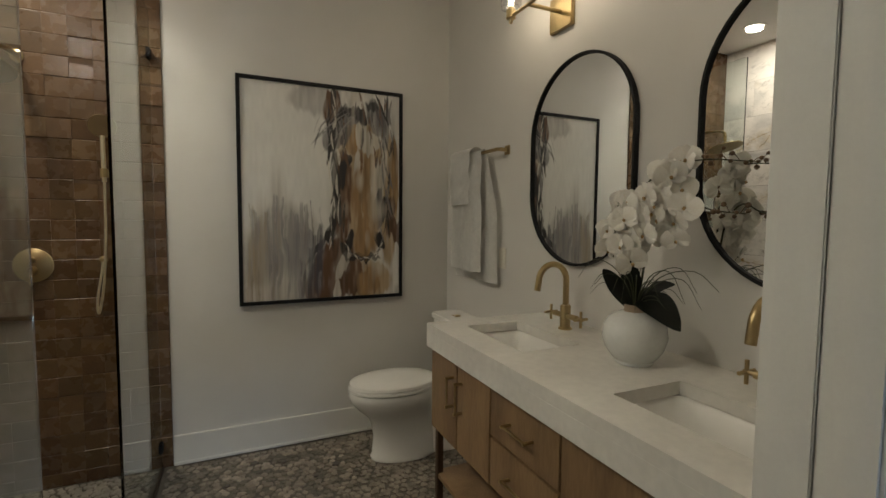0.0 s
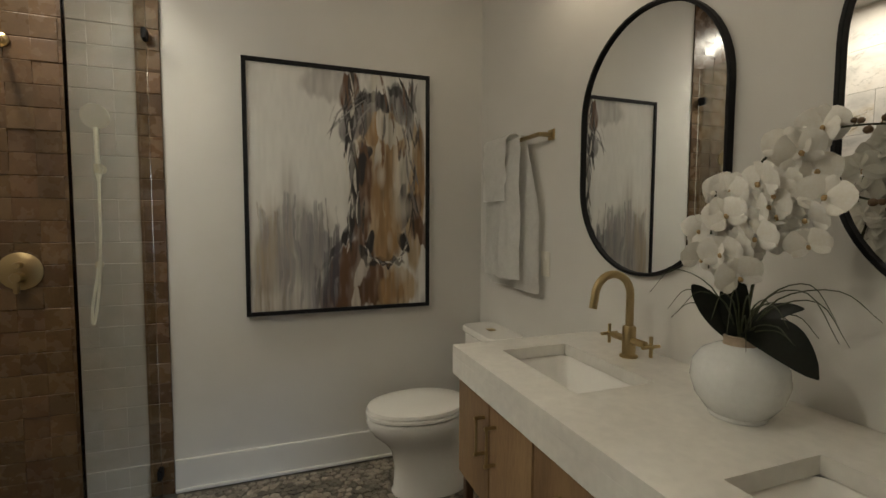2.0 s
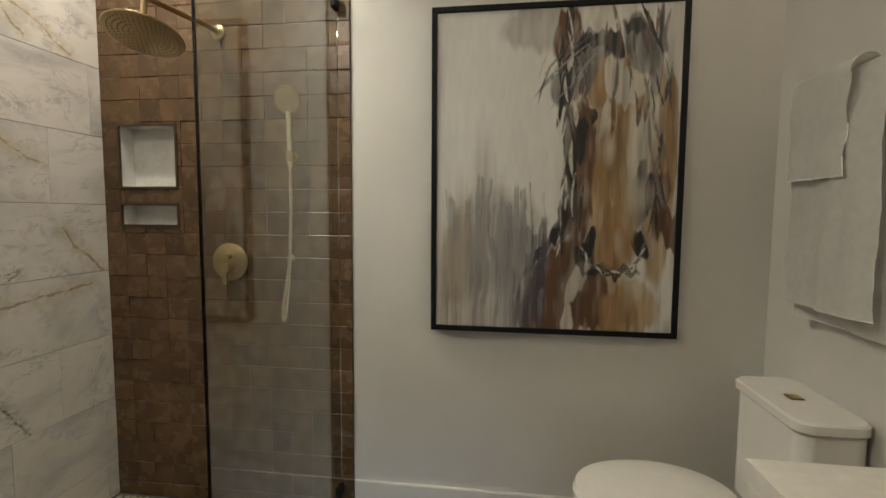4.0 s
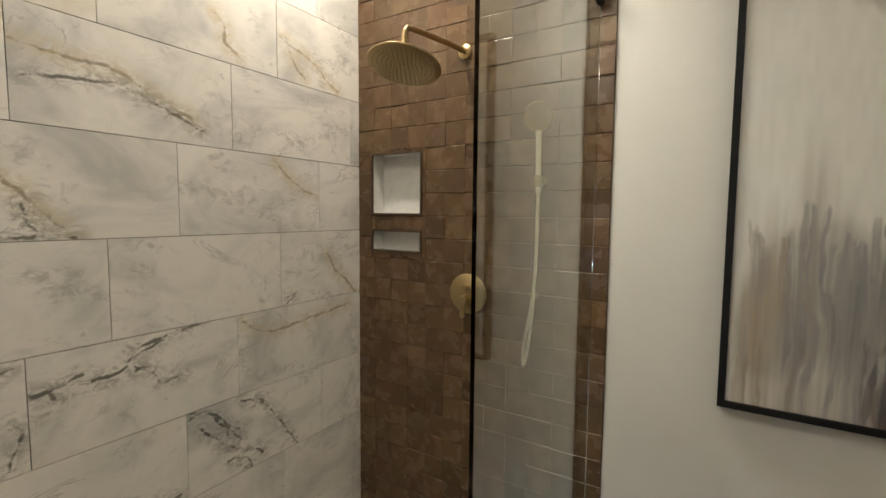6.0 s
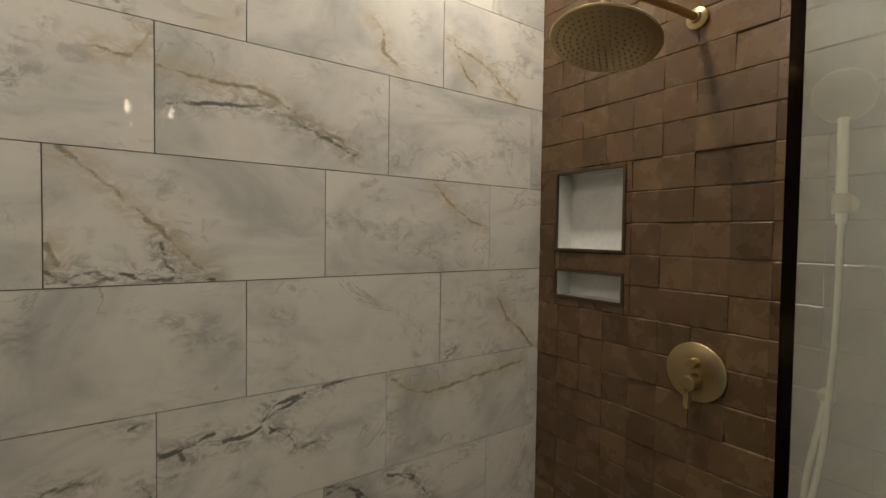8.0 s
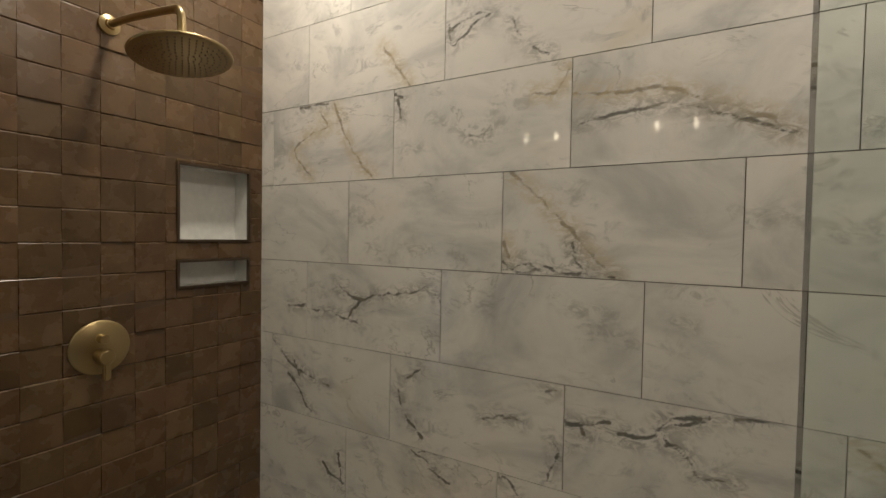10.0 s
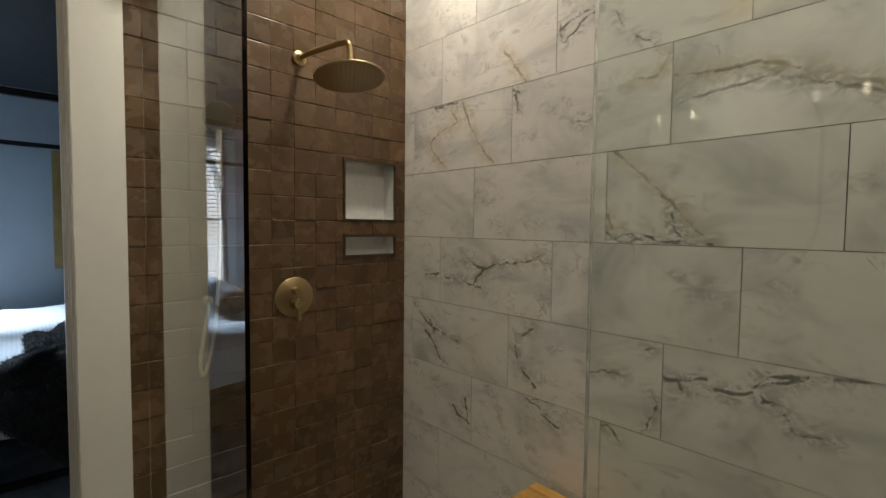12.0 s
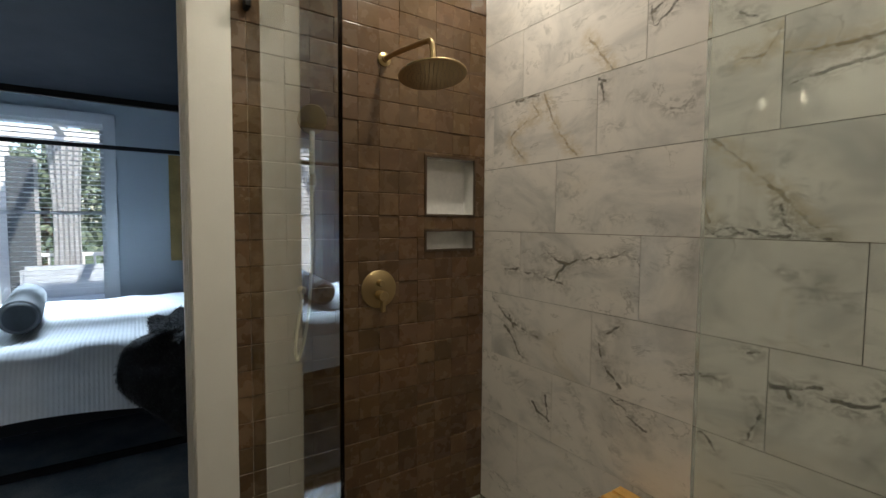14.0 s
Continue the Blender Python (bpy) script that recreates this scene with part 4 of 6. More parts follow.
# ---- toilet ----
def toilet():
    yc = 2.520
    e = empty("toilet", 0.98, yc, 0, label="white two-piece ceramic toilet, lid closed", category="toilet")

    def egg(cx, lx, wy, n=36, back=0.75):
        """An oval that is blunter at the wall end."""
        out = []
        for k in range(n):
            a = 2 * math.pi * k / n
            cxx = math.cos(a)
            out.append((cx + (lx if cxx < 0 else lx * back) * cxx, wy * math.sin(a) * (1 - 0.06 * cxx)))
        return out

    def loft(name, secs, bevel=0):
        bm = bmesh.new()
        loops = [[bm.verts.new((px - 0.98, py, z)) for px, py in egg(cx, lx, wy)] for z, cx, lx, wy in secs]
        for p, q in zip(loops, loops[1:]):
            n = len(p)
            for k in range(n):
                bm.faces.new((p[k], p[(k + 1) % n], q[(k + 1) % n], q[k]))
        bm.faces.new(loops[0][::-1])
        bm.faces.new(loops[-1])
        return finish(bm, name, M_CERAMIC, e, Matrix.Translation((-0.02, 0, 0)) @ Matrix.Diagonal((1, 1, 1.06, 1)), smooth=True)
    loft("bowl", ((0.0, 0.985, 0.235, 0.118), (0.012, 0.985, 0.238, 0.120), (0.03, 0.985, 0.228, 0.112), (0.13, 0.985, 0.222, 0.106), (0.21, 0.975, 0.228, 0.112), (0.255, 0.955, 0.245, 0.132), (0.295, 0.935, 0.272, 0.160), (0.335, 0.922, 0.292, 0.178), (0.368, 0.92, 0.298, 0.184), (0.385, 0.92, 0.292, 0.180), (0.386, 0.92, 0.20, 0.10)))
    loft("seat", ((0.388, 0.92, 0.290, 0.180), (0.392, 0.92, 0.298, 0.187), (0.404, 0.92, 0.298, 0.187), (0.408, 0.92, 0.292, 0.182)))
    loft("lid", ((0.410, 0.92, 0.288, 0.178), (0.414, 0.92, 0.296, 0.185), (0.428, 0.92, 0.290, 0.181), (0.436, 0.93, 0.255, 0.150), (0.438, 0.93, 0.12, 0.07)))

    def slab(name, lo, hi, rad, front=0.0):
        bm = bmesh.new()
        n, loops = 40, []
        for z, ins in ((lo[2], 0.006), (lo[2] + 0.006, 0.0), (hi[2] - 0.006, 0.0), (hi[2], 0.006)):
            loop = []
            for k in range(n):
                a = 2 * math.pi * (k + 0.5) / n
                qx = (lo[0] + hi[0]) / 2 + math.copysign((hi[0] - lo[0]) / 2 - ins - rad, math.cos(a)) + rad * math.cos(a)
                qy = math.copysign((hi[1] - lo[1]) / 2 - ins - rad, math.sin(a)) + rad * math.sin(a)
                loop.append(bm.verts.new((qx - 0.98, qy, z)))
            loops.append(loop)
        for p, q in zip(loops, loops[1:]):
            for k in range(n):
                bm.faces.new((p[k], p[(k + 1) % n], q[(k + 1) % n], q[k]))
        bm.faces.new(loops[0][::-1])
        bm.faces.new(loops[-1])
        return finish(bm, name, M_CERAMIC, e, smooth=False)
    slab("tank", (1.185, -0.185, 0.385), (1.374, 0.185, 0.752), 0.045)
    slab("tank_lid", (1.172, -0.197, 0.754), (1.377, 0.197, 0.790), 0.05)
    slab("neck", (1.08, -0.10, 0.0), (1.30, 0.10, 0.384), 0.05)
    bm = bmesh.new()
    add_box(bm, (0.27, -0.022, 0.7905), (0.31, 0.022, 0.7955))
    finish(bm, "flush_button", M_BRASS, e, bevel=0.002)


toilet()


# ---- towels, bar and wall plate ----
def towel_rail():
    z, x = 1.757, 1.315
    e = empty("towel_bar", XE, 2.41, z, label="square brushed brass towel bar", category="towel bar")
    box("bar", (x - 0.008, 2.135, z - 0.008), (x + 0.008, 2.690, z + 0.008), M_BRASS, e, bevel=0.001)
    for y in (2.140, 2.685):
        box("post", (x + 0.0085, y - 0.009, z - 0.009), (XE - 0.009, y + 0.009, z + 0.009), M_BRASS, e, bevel=0.001)
        box("rose", (XE - 0.008, y - 0.024, z - 0.024), (XE - 0.0005, y + 0.024, z + 0.024), M_BRASS, e, bevel=0.002)

    def towel(name, y0, y1, front, back, r, label, seed, plump, flare):
        """A folded cloth laid over the bar: front and back drop to their own heights."""
        rng = random.Random(seed)
        prof = [(-r - 0.004 * math.sin(k * 0.7), z - (z - front) * (1 - k / 16)) for k in range(16)]
        prof += [(-r * math.cos(a), z + r * math.sin(a)) for a in np.linspace(0, math.pi, 9)]
        prof += [(r, z - (z - back) * (k / 16)) for k in range(1, 17)]
        bm = bmesh.new()
        rows = []
        ny = 22
        for i, (px, pz) in enumerate(prof):
            row = []
            drop = max(0, z - pz)
            for j in range(ny + 1):
                t = j / ny
                side = -1 if px < 0 else 0.3
                puff = side * plump * min(1, drop * 7) * (1 - abs(2 * t - 1) ** 3)
                wav = 0.010 * drop * math.sin(t * 9 + seed + 1.4 * drop) + 0.006 * drop * math.sin(t * 23 + seed) + 0.0015 * math.sin(pz * 60 + t * 5)
                lo_y = y0 - (flare * min(1, drop * 3) if px > 0 else 0)
                row.append(bm.verts.new((px - XE + x + wav + puff, lo_y + (y1 - lo_y) * t - 2.41 + 0.010 * drop * math.sin(seed + 3 * drop), pz - z)))
            rows.append(row)
        for p, q in zip(rows, rows[1:]):
            for j in range(ny):
                bm.faces.new((p[j], p[j + 1], q[j + 1], q[j]))
        bmesh.ops.solidify(bm, geom=bm.faces[:], thickness=-0.016)
        ob = finish(bm, name, M_TOWEL, None, Matrix.Translation((XE, 2.41, z)), smooth=True)
        bmod = ob.modifiers.new("soft", "BEVEL")
        bmod.width, bmod.segments, bmod.limit_method = 0.004, 2, "ANGLE"
        return tagged(ob, label, "towel", "towels on the bar")
    towel("bath_towel", 2.285, 2.640, 1.085, 1.030, 0.018, "white terry bath towel hung over brass bar", 1, 0.022, 0.115)
    towel("hand_towel", 2.375, 2.635, 1.470, 1.560, 0.044, "small white terry towel over bath towel", 5, 0.020, 0.0)


towel_rail()
e = empty("wall_outlet", XE, 2.172, 1.115, label="ivory plastic outlet plate on white wall", category="outlet")
box("plate", (XE - 0.006, 2.137, 1.115), (XE - 0.0005, 2.207, 1.230), M_PLASTIC, e, bevel=0.002)
for z in (1.140, 1.178):
    box("socket", (XE - 0.0085, 2.156, z), (XE - 0.0065, 2.188, z + 0.028), M_PLASTIC, e, bevel=0.001)


# ---- shower fittings ----
def shower_set(y_wall, s, xv, xh, head_y, xhh, lean):
    """Rain head, valve and hand shower on an end wall; s points into the room."""
    e = empty("rain_shower_head", xh, y_wall, 2.14, label="large round brushed brass rain shower head", category="shower head", group="rain heads")
    turn = Matrix.Rotation(-s * math.pi / 2, 4, "X")
    lathe("flange", [(0, 0), (0.030, 0.0), (0.030, 0.006), (0.016, 0.012), (0.014, 0.02), (0, 0.02)], M_BRASS, e, turn, n=28)
    L = abs(head_y - y_wall)
    tube("arm", curve_points([(0, s * 0.004, 0), (0, s * 0.12, -0.006), (0, s * (L - 0.06), -0.030), (0, s * (L - 0.012), -0.044), (0, s * L, -0.085), (0, s * L, -0.145)], 40), 0.0105, M_BRASS, e, 14)
    tilt = Matrix.Translation((0, s * L, -0.163)) @ Matrix.Rotation(s * radians(lean), 4, "X")
    lathe("disc", [(0, 0.020), (0.014, 0.020), (0.016, 0.008), (0.060, 0.005), (0.124, 0.001), (0.127, -0.003), (0.125, -0.007), (0.118, -0.008), (0, -0.008)], M_BRASS, e, tilt, n=64)
    bm = bmesh.new()
    for ring in range(1, 8):
        for k in range(ring * 6):
            a = 2 * math.pi * k / (ring * 6)
            add_box(bm, (ring * 0.0155 * math.cos(a) - 0.0016, ring * 0.0155 * math.sin(a) - 0.0016, -0.0105), (ring * 0.0155 * math.cos(a) + 0.0016, ring * 0.0155 * math.sin(a) + 0.0016, -0.0082))
    tagged(finish(bm, "nozzles", M_CLAYRIM, e, tilt), kind="stuff")

    e = empty("shower_valve", xv, y_wall, 1.14, label="round brushed brass shower valve with lever", category="shower valve", group="shower valves")
    lathe("plate", [(0, 0.008), (0.079, 0.008), (0.084, 0.004), (0.084, 0.0)], M_BRASS, e, turn, n=56)
    lathe("diverter", [(0, 0.036), (0.013, 0.036), (0.015, 0.032), (0.015, 0.008)], M_BRASS, e, Matrix.Translation((0, 0, 0.028)) @ turn, n=24)
    lathe("hub", [(0, 0.052), (0.020, 0.052), (0.023, 0.048), (0.023, 0.008)], M_BRASS, e, Matrix.Translation((0, 0, -0.026)) @ turn, n=28)
    bm = bmesh.new()
    ya, yb = sorted((s * 0.034, s * 0.052))
    add_box(bm, (-0.010, ya, -0.096), (0.010, yb, -0.036))
    finish(bm, "lever", M_BRASS, e, bevel=0.004)

    e = empty("hand_shower", xhh, y_wall, 1.60, label="brushed brass hand shower with hose on bracket", category="hand shower", group="hand showers")
    lathe("bracket", [(0, 0), (0.021, 0), (0.021, 0.007), (0.011, 0.010), (0.011, 0.034), (0, 0.036)], M_BRASS, e, turn, n=24)
    tube("holder", [(0, s * 0.045, -0.022), (0, s * 0.045, 0.022)], 0.017, M_BRASS, e, 16)
    tube("handle", [(0, s * 0.042, -0.045), (0, s * 0.048, 0.06), (0, s * 0.052, 0.185)], 0.0105, M_HOSE, e, 14)
    hd = Matrix.Translation((0, s * 0.055, 0.232)) @ Matrix.Rotation(-s * radians(106), 4, "X")
    lathe("spray_head", [(0, -0.014), (0.030, -0.012), (0.054, -0.002), (0.057, 0.004), (0.055, 0.010), (0, 0.011)], M_BRASS, e, hd, n=40)
    bm = bmesh.new()
    for ring in range(1, 6):
        for k in range(ring * 6):
            a = 2 * math.pi * k / (ring * 6)
            add_box(bm, (ring * 0.009 * math.cos(a) - 0.0012, ring * 0.009 * math.sin(a) - 0.0012, 0.0112), (ring * 0.009 * math.cos(a) + 0.0012, ring * 0.009 * math.sin(a) + 0.0012, 0.013))
    tagged(finish(bm, "nozzles", M_CLAYRIM, e, hd), kind="stuff")
    f = 1.0 if s < 0 else -1.3
    tube("hose", curve_points([(0, s * 0.042, -0.045), (-0.002 * f, s * 0.045, -0.28), (-0.014 * f, s * 0.045, -0.52), (-0.034 * f, s * 0.040, -0.67), (-0.048 * f, s * 0.034, -0.71), (-0.050 * f, s * 0.028, -0.64), (-0.030 * f, s * 0.020, -0.50), (-0.024 * f, s * 0.012, -0.44)], 70), 0.0062, M_HOSE, e, 10)
    lathe("hose_outlet", [(0, 0), (0.018, 0), (0.018, 0.006), (0.009, 0.010), (0.009, 0.02), (0, 0.02)], M_BRASS, e, Matrix.Translation((-0.024 * f, 0, -0.44)) @ turn, n=24)


shower_set(TILE_N - 0.004, -1, -0.868, -0.893, 2.47, -0.556, 16)
shower_set(TILE_S + 0.004, 1, -0.885, -0.912, 0.715, -0.583, 9)


def stool():
    x0, x1, y0, y1, h = -1.465, -1.165, 1.16, 1.46, 0.47
    e = empty("shower_stool", (x0 + x1) / 2, (y0 + y1) / 2, 0, label="golden teak slatted shower stool by marble wall", category="stool")
    for k in range(5):
        a = x0 + (x1 - x0) * k / 5
        box("slat", (a + 0.003, y0, h - 0.022), (a + 0.057, y1, h), M_TEAK, e, bevel=0.004)
    for x in (x0 + 0.02, x1 - 0.05):
        for y in (y0 + 0.02, y1 - 0.05):
            box("leg", (x, y, 0.0), (x + 0.03, y + 0.03, h - 0.0225), M_TEAK, e, bevel=0.004)
    for y in (y0 + 0.025, y1 - 0.045):
        box("rail", (x0 + 0.05, y, h - 0.062), (x1 - 0.05, y + 0.02, h - 0.023), M_TEAK, e, bevel=0.003)


stool()


# ---- bedroom ----
BX0, BX1, BY, BCEIL = -2.4, 3.4, -3.50, 2.64
wall("wall_bedroom_west", (BX0 - 0.12, BY - 0.15, -0.1), (BX0, WALL_BACK, CEIL), M_BEDWALL, "blue-grey painted bedroom wall")
wall("wall_bedroom_east", (BX1, BY - 0.15, -0.1), (BX1 + 0.12, WALL_BACK, CEIL), M_BEDWALL, "blue-grey painted bedroom wall")
WINDOWS = ((0.24, 1.16), (1.95, 2.87))
WZ0, WZ1 = 0.62, 2.375
pierced_wall("wall_bedroom_south", BY - 0.15, BY, (BX0, BX1, -0.1, CEIL), [(a, b, WZ0, WZ1) for a, b in WINDOWS], M_BEDWALL, "blue-grey painted bedroom wall with windows")
pierced_wall("wall_bedroom_north", WALL_BACK - 0.012, WALL_BACK - 0.0005, (BX0, BX1, 0, BCEIL), [(DOOR_W - 0.16, DOOR_E + 0.11, 0, DOOR_H + 0.10)], M_BEDWALL, "blue-grey painted side of the bathroom wall")
tagged(box("ceiling_bedroom", (BX0, BY, BCEIL), (BX1, WALL_BACK - 0.001, BCEIL + 0.06), M_BEDCEIL, bevel=0), "dark navy painted bedroom ceiling", "ceiling", **S)
tagged(boxes("crown_trim", [((BX0, BY + 0.001, BCEIL - 0.045), (BX1, BY + 0.035, BCEIL - 0.001))], M_BEDTRIM), "pale crown moulding under the dark ceiling", "trim", **S)
tagged(boxes("floor_bedroom", [((BX0, BY, -0.12), (BX1, 0.0995, -0.004))], M_BEDFLOOR), "dark wooden bedroom floor", "floor", **S)
tagged(box("area_rug", (-1.6, -3.2, -0.004), (2.4, -0.35, 0.008), M_RUG, bevel=0.003), "faded blue-grey patterned area rug", "rug")


def window(x0, x1):
    e = empty("window_1", (x0 + x1) / 2, BY, WZ0, label="double-hung window with pale trim and open blinds", category="window", kind="structure")
    t = 0.095
    for lo, hi in (((x0 - t, BY - 0.001, WZ0 - 0.03), (x0, BY + 0.020, WZ1 + t)), ((x1, BY - 0.001, WZ0 - 0.03), (x1 + t, BY + 0.020, WZ1 + t)),
                   ((x0, BY - 0.001, WZ1), (x1, BY + 0.020, WZ1 + t)), ((x0 - t, BY, WZ0 - 0.05), (x1 + t, BY + 0.05, WZ0 - 0.031))):
        box("trim", lo, hi, M_BEDTRIM, e, bevel=0.003)
    zm = 1.515
    for z0, z1, y in ((WZ0, zm, BY - 0.060), (zm - 0.03, WZ1, BY - 0.095)):
        for lo, hi in (((x0, y, z0), (x0 + 0.035, y + 0.03, z1)), ((x1 - 0.035, y, z0), (x1, y + 0.03, z1)), ((x0 + 0.035, y, z0), (x1 - 0.035, y + 0.03, z0 + 0.035)), ((x0 + 0.035, y, z1 - 0.03), (x1 - 0.035, y + 0.03, z1))):
            box("sash", lo, hi, M_BEDTRIM, e, bevel=0.002)
        p = box("pane", (x0 + 0.035, y + 0.012, z0 + 0.03), (x1 - 0.035, y + 0.016, z1 - 0.03), M_CLEAR, e, bevel=0)
        p.visible_shadow = False
    bl = empty("window_blind", (x0 + x1) / 2, BY - 0.02, WZ0, label="white horizontal slat blind lowered, slats open", category="blind", group="window blinds")
    bm = bmesh.new()
    add_box(bm, (x0 - bl.location.x + 0.004, -0.025, -0.014), (x1 - bl.location.x - 0.004, 0.025, -0.0125))
    slat = finish(bm, "slat", M_BLIND, bl, Matrix.Translation((0, 0, 0.03)))
    n = 38
    for k in range(1, n):
        c = new("slat", slat.data)
        c.parent, c.matrix_basis = bl, Matrix.Translation((0, 0, 0.03 + (WZ1 - WZ0 - 0.07) * k / (n - 1))) @ Matrix.Rotation(radians(7), 4, "X")
    box("headrail", (x0 + 0.003, BY - 0.045, WZ1 - 0.04), (x1 - 0.003, BY + 0.004, WZ1 - 0.002), M_BLIND, bl, bevel=0.003)


for a, b in WINDOWS:
    window(a, b)
    # added strip lamp under the head of the opening, standing in for sky light
    d = bpy.data.lights.new("window_sky_light", "AREA")
    d.shape, d.size, d.size_y, d.energy, d.color, d.spread = "RECTANGLE", b - a - 0.08, 0.07, WINDOW_POWER, (0.62, 0.80, 1.0), radians(82)
    new("window_sky_light", d).matrix_world = pose((a + b) / 2, BY + 0.085, WZ1 - 0.012, 34, 0, 0)


def curtain(x0, x1, y, z0, z1, mat, label):
    bm = bmesh.new()
    n = 60
    rows = []
    for iz in range(13):
        t = iz / 12
        row = []
        for k in range(n + 1):
            u = k / n
            pinch = 1 - 0.25 * math.sin(math.pi * t)
            row.append(bm.verts.new(((x0 + x1) / 2 + (u - 0.5) * (x1 - x0) * pinch, y + 0.032 * math.sin(u * 34 + 0.8 * t), z0 + (z1 - z0) * t)))
        rows.append(row)
    for p, q in zip(rows, rows[1:]):
        for k in range(n):
            bm.faces.new((p[k], p[k + 1], q[k + 1], q[k]))
    bmesh.ops.solidify(bm, geom=bm.faces[:], thickness=0.004)
    return tagged(finish(bm, "curtain", mat, smooth=True), label, "curtain")


curtain(1.62, 1.98, BY + 0.10, 0.02, 2.45, M_CURTAIN, "pale grey gathered window curtain")
curtain(2.80, 3.15, BY + 0.10, 0.02, 2.45, M_CURTAIN, "pale grey gathered window curtain")


def bed():
    x0, x1, y0, y1 = -0.55, 1.65, -3.18, -1.10
    e = empty("canopy_bed", (x0 + x1) / 2, (y0 + y1) / 2, 0, label="black metal canopy bed with white quilted cover", category="bed")
    o = e.matrix_basis.translation
    for x in (x0, x1):
        for y in (y0, y1):
            box("post", (x - 0.02, y - 0.02, 0.008), (x + 0.02, y + 0.02, 2.135), M_BLACK, e, bevel=0.002)
    for z in (2.095, 0.035):
        for y in (y0, y1):
            box("rail", (x0 + 0.02, y - 0.018, z), (x1 - 0.02, y + 0.018, z + 0.036), M_BLACK, e, bevel=0.002)
        for x in (x0, x1):
            box("rail", (x - 0.018, y0 + 0.02, z), (x + 0.018, y1 - 0.02, z + 0.036), M_BLACK, e, bevel=0.002)
    box("platform", (x0 + 0.03, y0 + 0.03, 0.26), (x1 - 0.03, y1 - 0.05, 0.44), M_BLACK, e, bevel=0.004)
    # ribbed cover: a top that sinks a little and sides that hang
    bm = bmesh.new()
    nx, prof = 330, []
    ya, yb, top, rd = y0 + 0.04, y1 + 0.05, 0.715, 0.20
    for k in range(10):
        prof.append((ya, 0.40 + (top - 0.06 - 0.40) * k / 10))
    for a in np.linspace(0, math.pi / 2, 7):
        prof.append((ya + 0.06 - 0.06 * math.cos(a), top - 0.06 + 0.06 * math.sin(a)))
    for k in range(1, 24):
        prof.append((ya + 0.06 + (yb - ya - 0.06 - rd) * k / 24, top))
    for a in np.linspace(math.pi / 2, 0, 15):
        prof.append((yb - rd + rd * math.cos(a), top - rd + rd * math.sin(a)))
    for k in range(1, 15):
        prof.append((yb + 0.03 * k / 14, top - rd - (top - rd - 0.34) * k / 14))
    rows = []
    for j, (y, z) in enumerate(prof):
        row = []
        for i in range(nx + 1):
            x = x0 + 0.04 + (x1 - x0 - 0.06) * i / nx
            rib = 0.0035 * math.sin(x * 2 * math.pi / 0.022)
            hang = max(0, 0.62 - z)
            wob = 0.05 * (noise.noise(Vector((x * 2.3, y * 1.7, z * 3))) + 0.5 * noise.noise(Vector((x * 6, y * 5, z * 7))))
            sd = 1 if y > (ya + yb) / 2 else -1
            rib *= 0.65 + 0.35 * math.sin(j * 2.1)
            if z > top - 0.03:
                row.append(bm.verts.new((x - o.x, y - o.y, z + rib + 0.35 * wob)))
            else:
                row.append(bm.verts.new((x - o.x, y - o.y + sd * (rib + hang * 0.7 * wob + 0.05 * hang), z + 0.15 * hang * math.sin(x * 3.1))))
        rows.append(row)
    for p, q in zip(rows, rows[1:]):
        for k in range(nx):
            bm.faces.new((p[k], p[k + 1], q[k + 1], q[k]))
    tagged(finish(bm, "cover", M_QUILT, e, smooth=True), "white ribbed quilted bed cover")

    # fur throw: a loose bundle hanging over the near edge, with a coat of short hairs
    fr = random.Random(8)
    bm = bmesh.new()
    n, m = 64, 72
    rows = []

    def fur_at(u, t):
        """u runs across the bundle, t from the bed top down to the hanging end."""
        over = max(0.0, (t - 0.45) / 0.55)
        half = 0.30 + 0.10 * math.sin(min(1, over * 1.15) * math.pi) - 0.16 * over ** 3
        mid = -0.36 + 0.10 * math.sin(over * 2.4)
        x = mid + half * (2 * u - 1)
        plump = max(0.0, 1 - abs(2 * u - 1) ** 2.6) ** 0.6
        fold = 0.022 * math.sin(u * 13 + 4 * t) + 0.014 * math.sin(u * 29 - 6 * t) + 0.03 * noise.noise(Vector((u * 5, t * 6, 1.0)))
        thick = (0.045 + 0.055 * min(1, over * 3) + fold) * plump + 0.004
        a = min(1.0, over * 2.2) * math.pi / 2
        yy = -1.75 + (yb - 0.10 + 1.75) * min(1, t / 0.45) + 0.12 * math.sin(a)
        zz = top + 0.005 - 0.12 * (1 - math.cos(a)) - 0.50 * max(0, over - 0.30) / 0.70 * (1 - 0.30 * (2 * u - 1) ** 2)
        nrm = Vector((0.75 * (2 * u - 1) * (1 - plump), math.sin(a), math.cos(a))).normalized()
        return Vector((x, yy, zz)) + nrm * thick, nrm

    for jj in range(m + 1):
        rows.append([bm.verts.new(fur_at(k / n, jj / m)[0]) for k in range(n + 1)])
    for p, q in zip(rows, rows[1:]):
        for k in range(n):
            bm.faces.new((p[k], p[k + 1], q[k + 1], q[k]))
    bmesh.ops.solidify(bm, geom=bm.faces[:], thickness=0.012)
    throw = tagged(finish(bm, "fur_throw", M_FUR, smooth=True), "charcoal faux fur throw draped over bed edge", "throw")
    bm = bmesh.new()
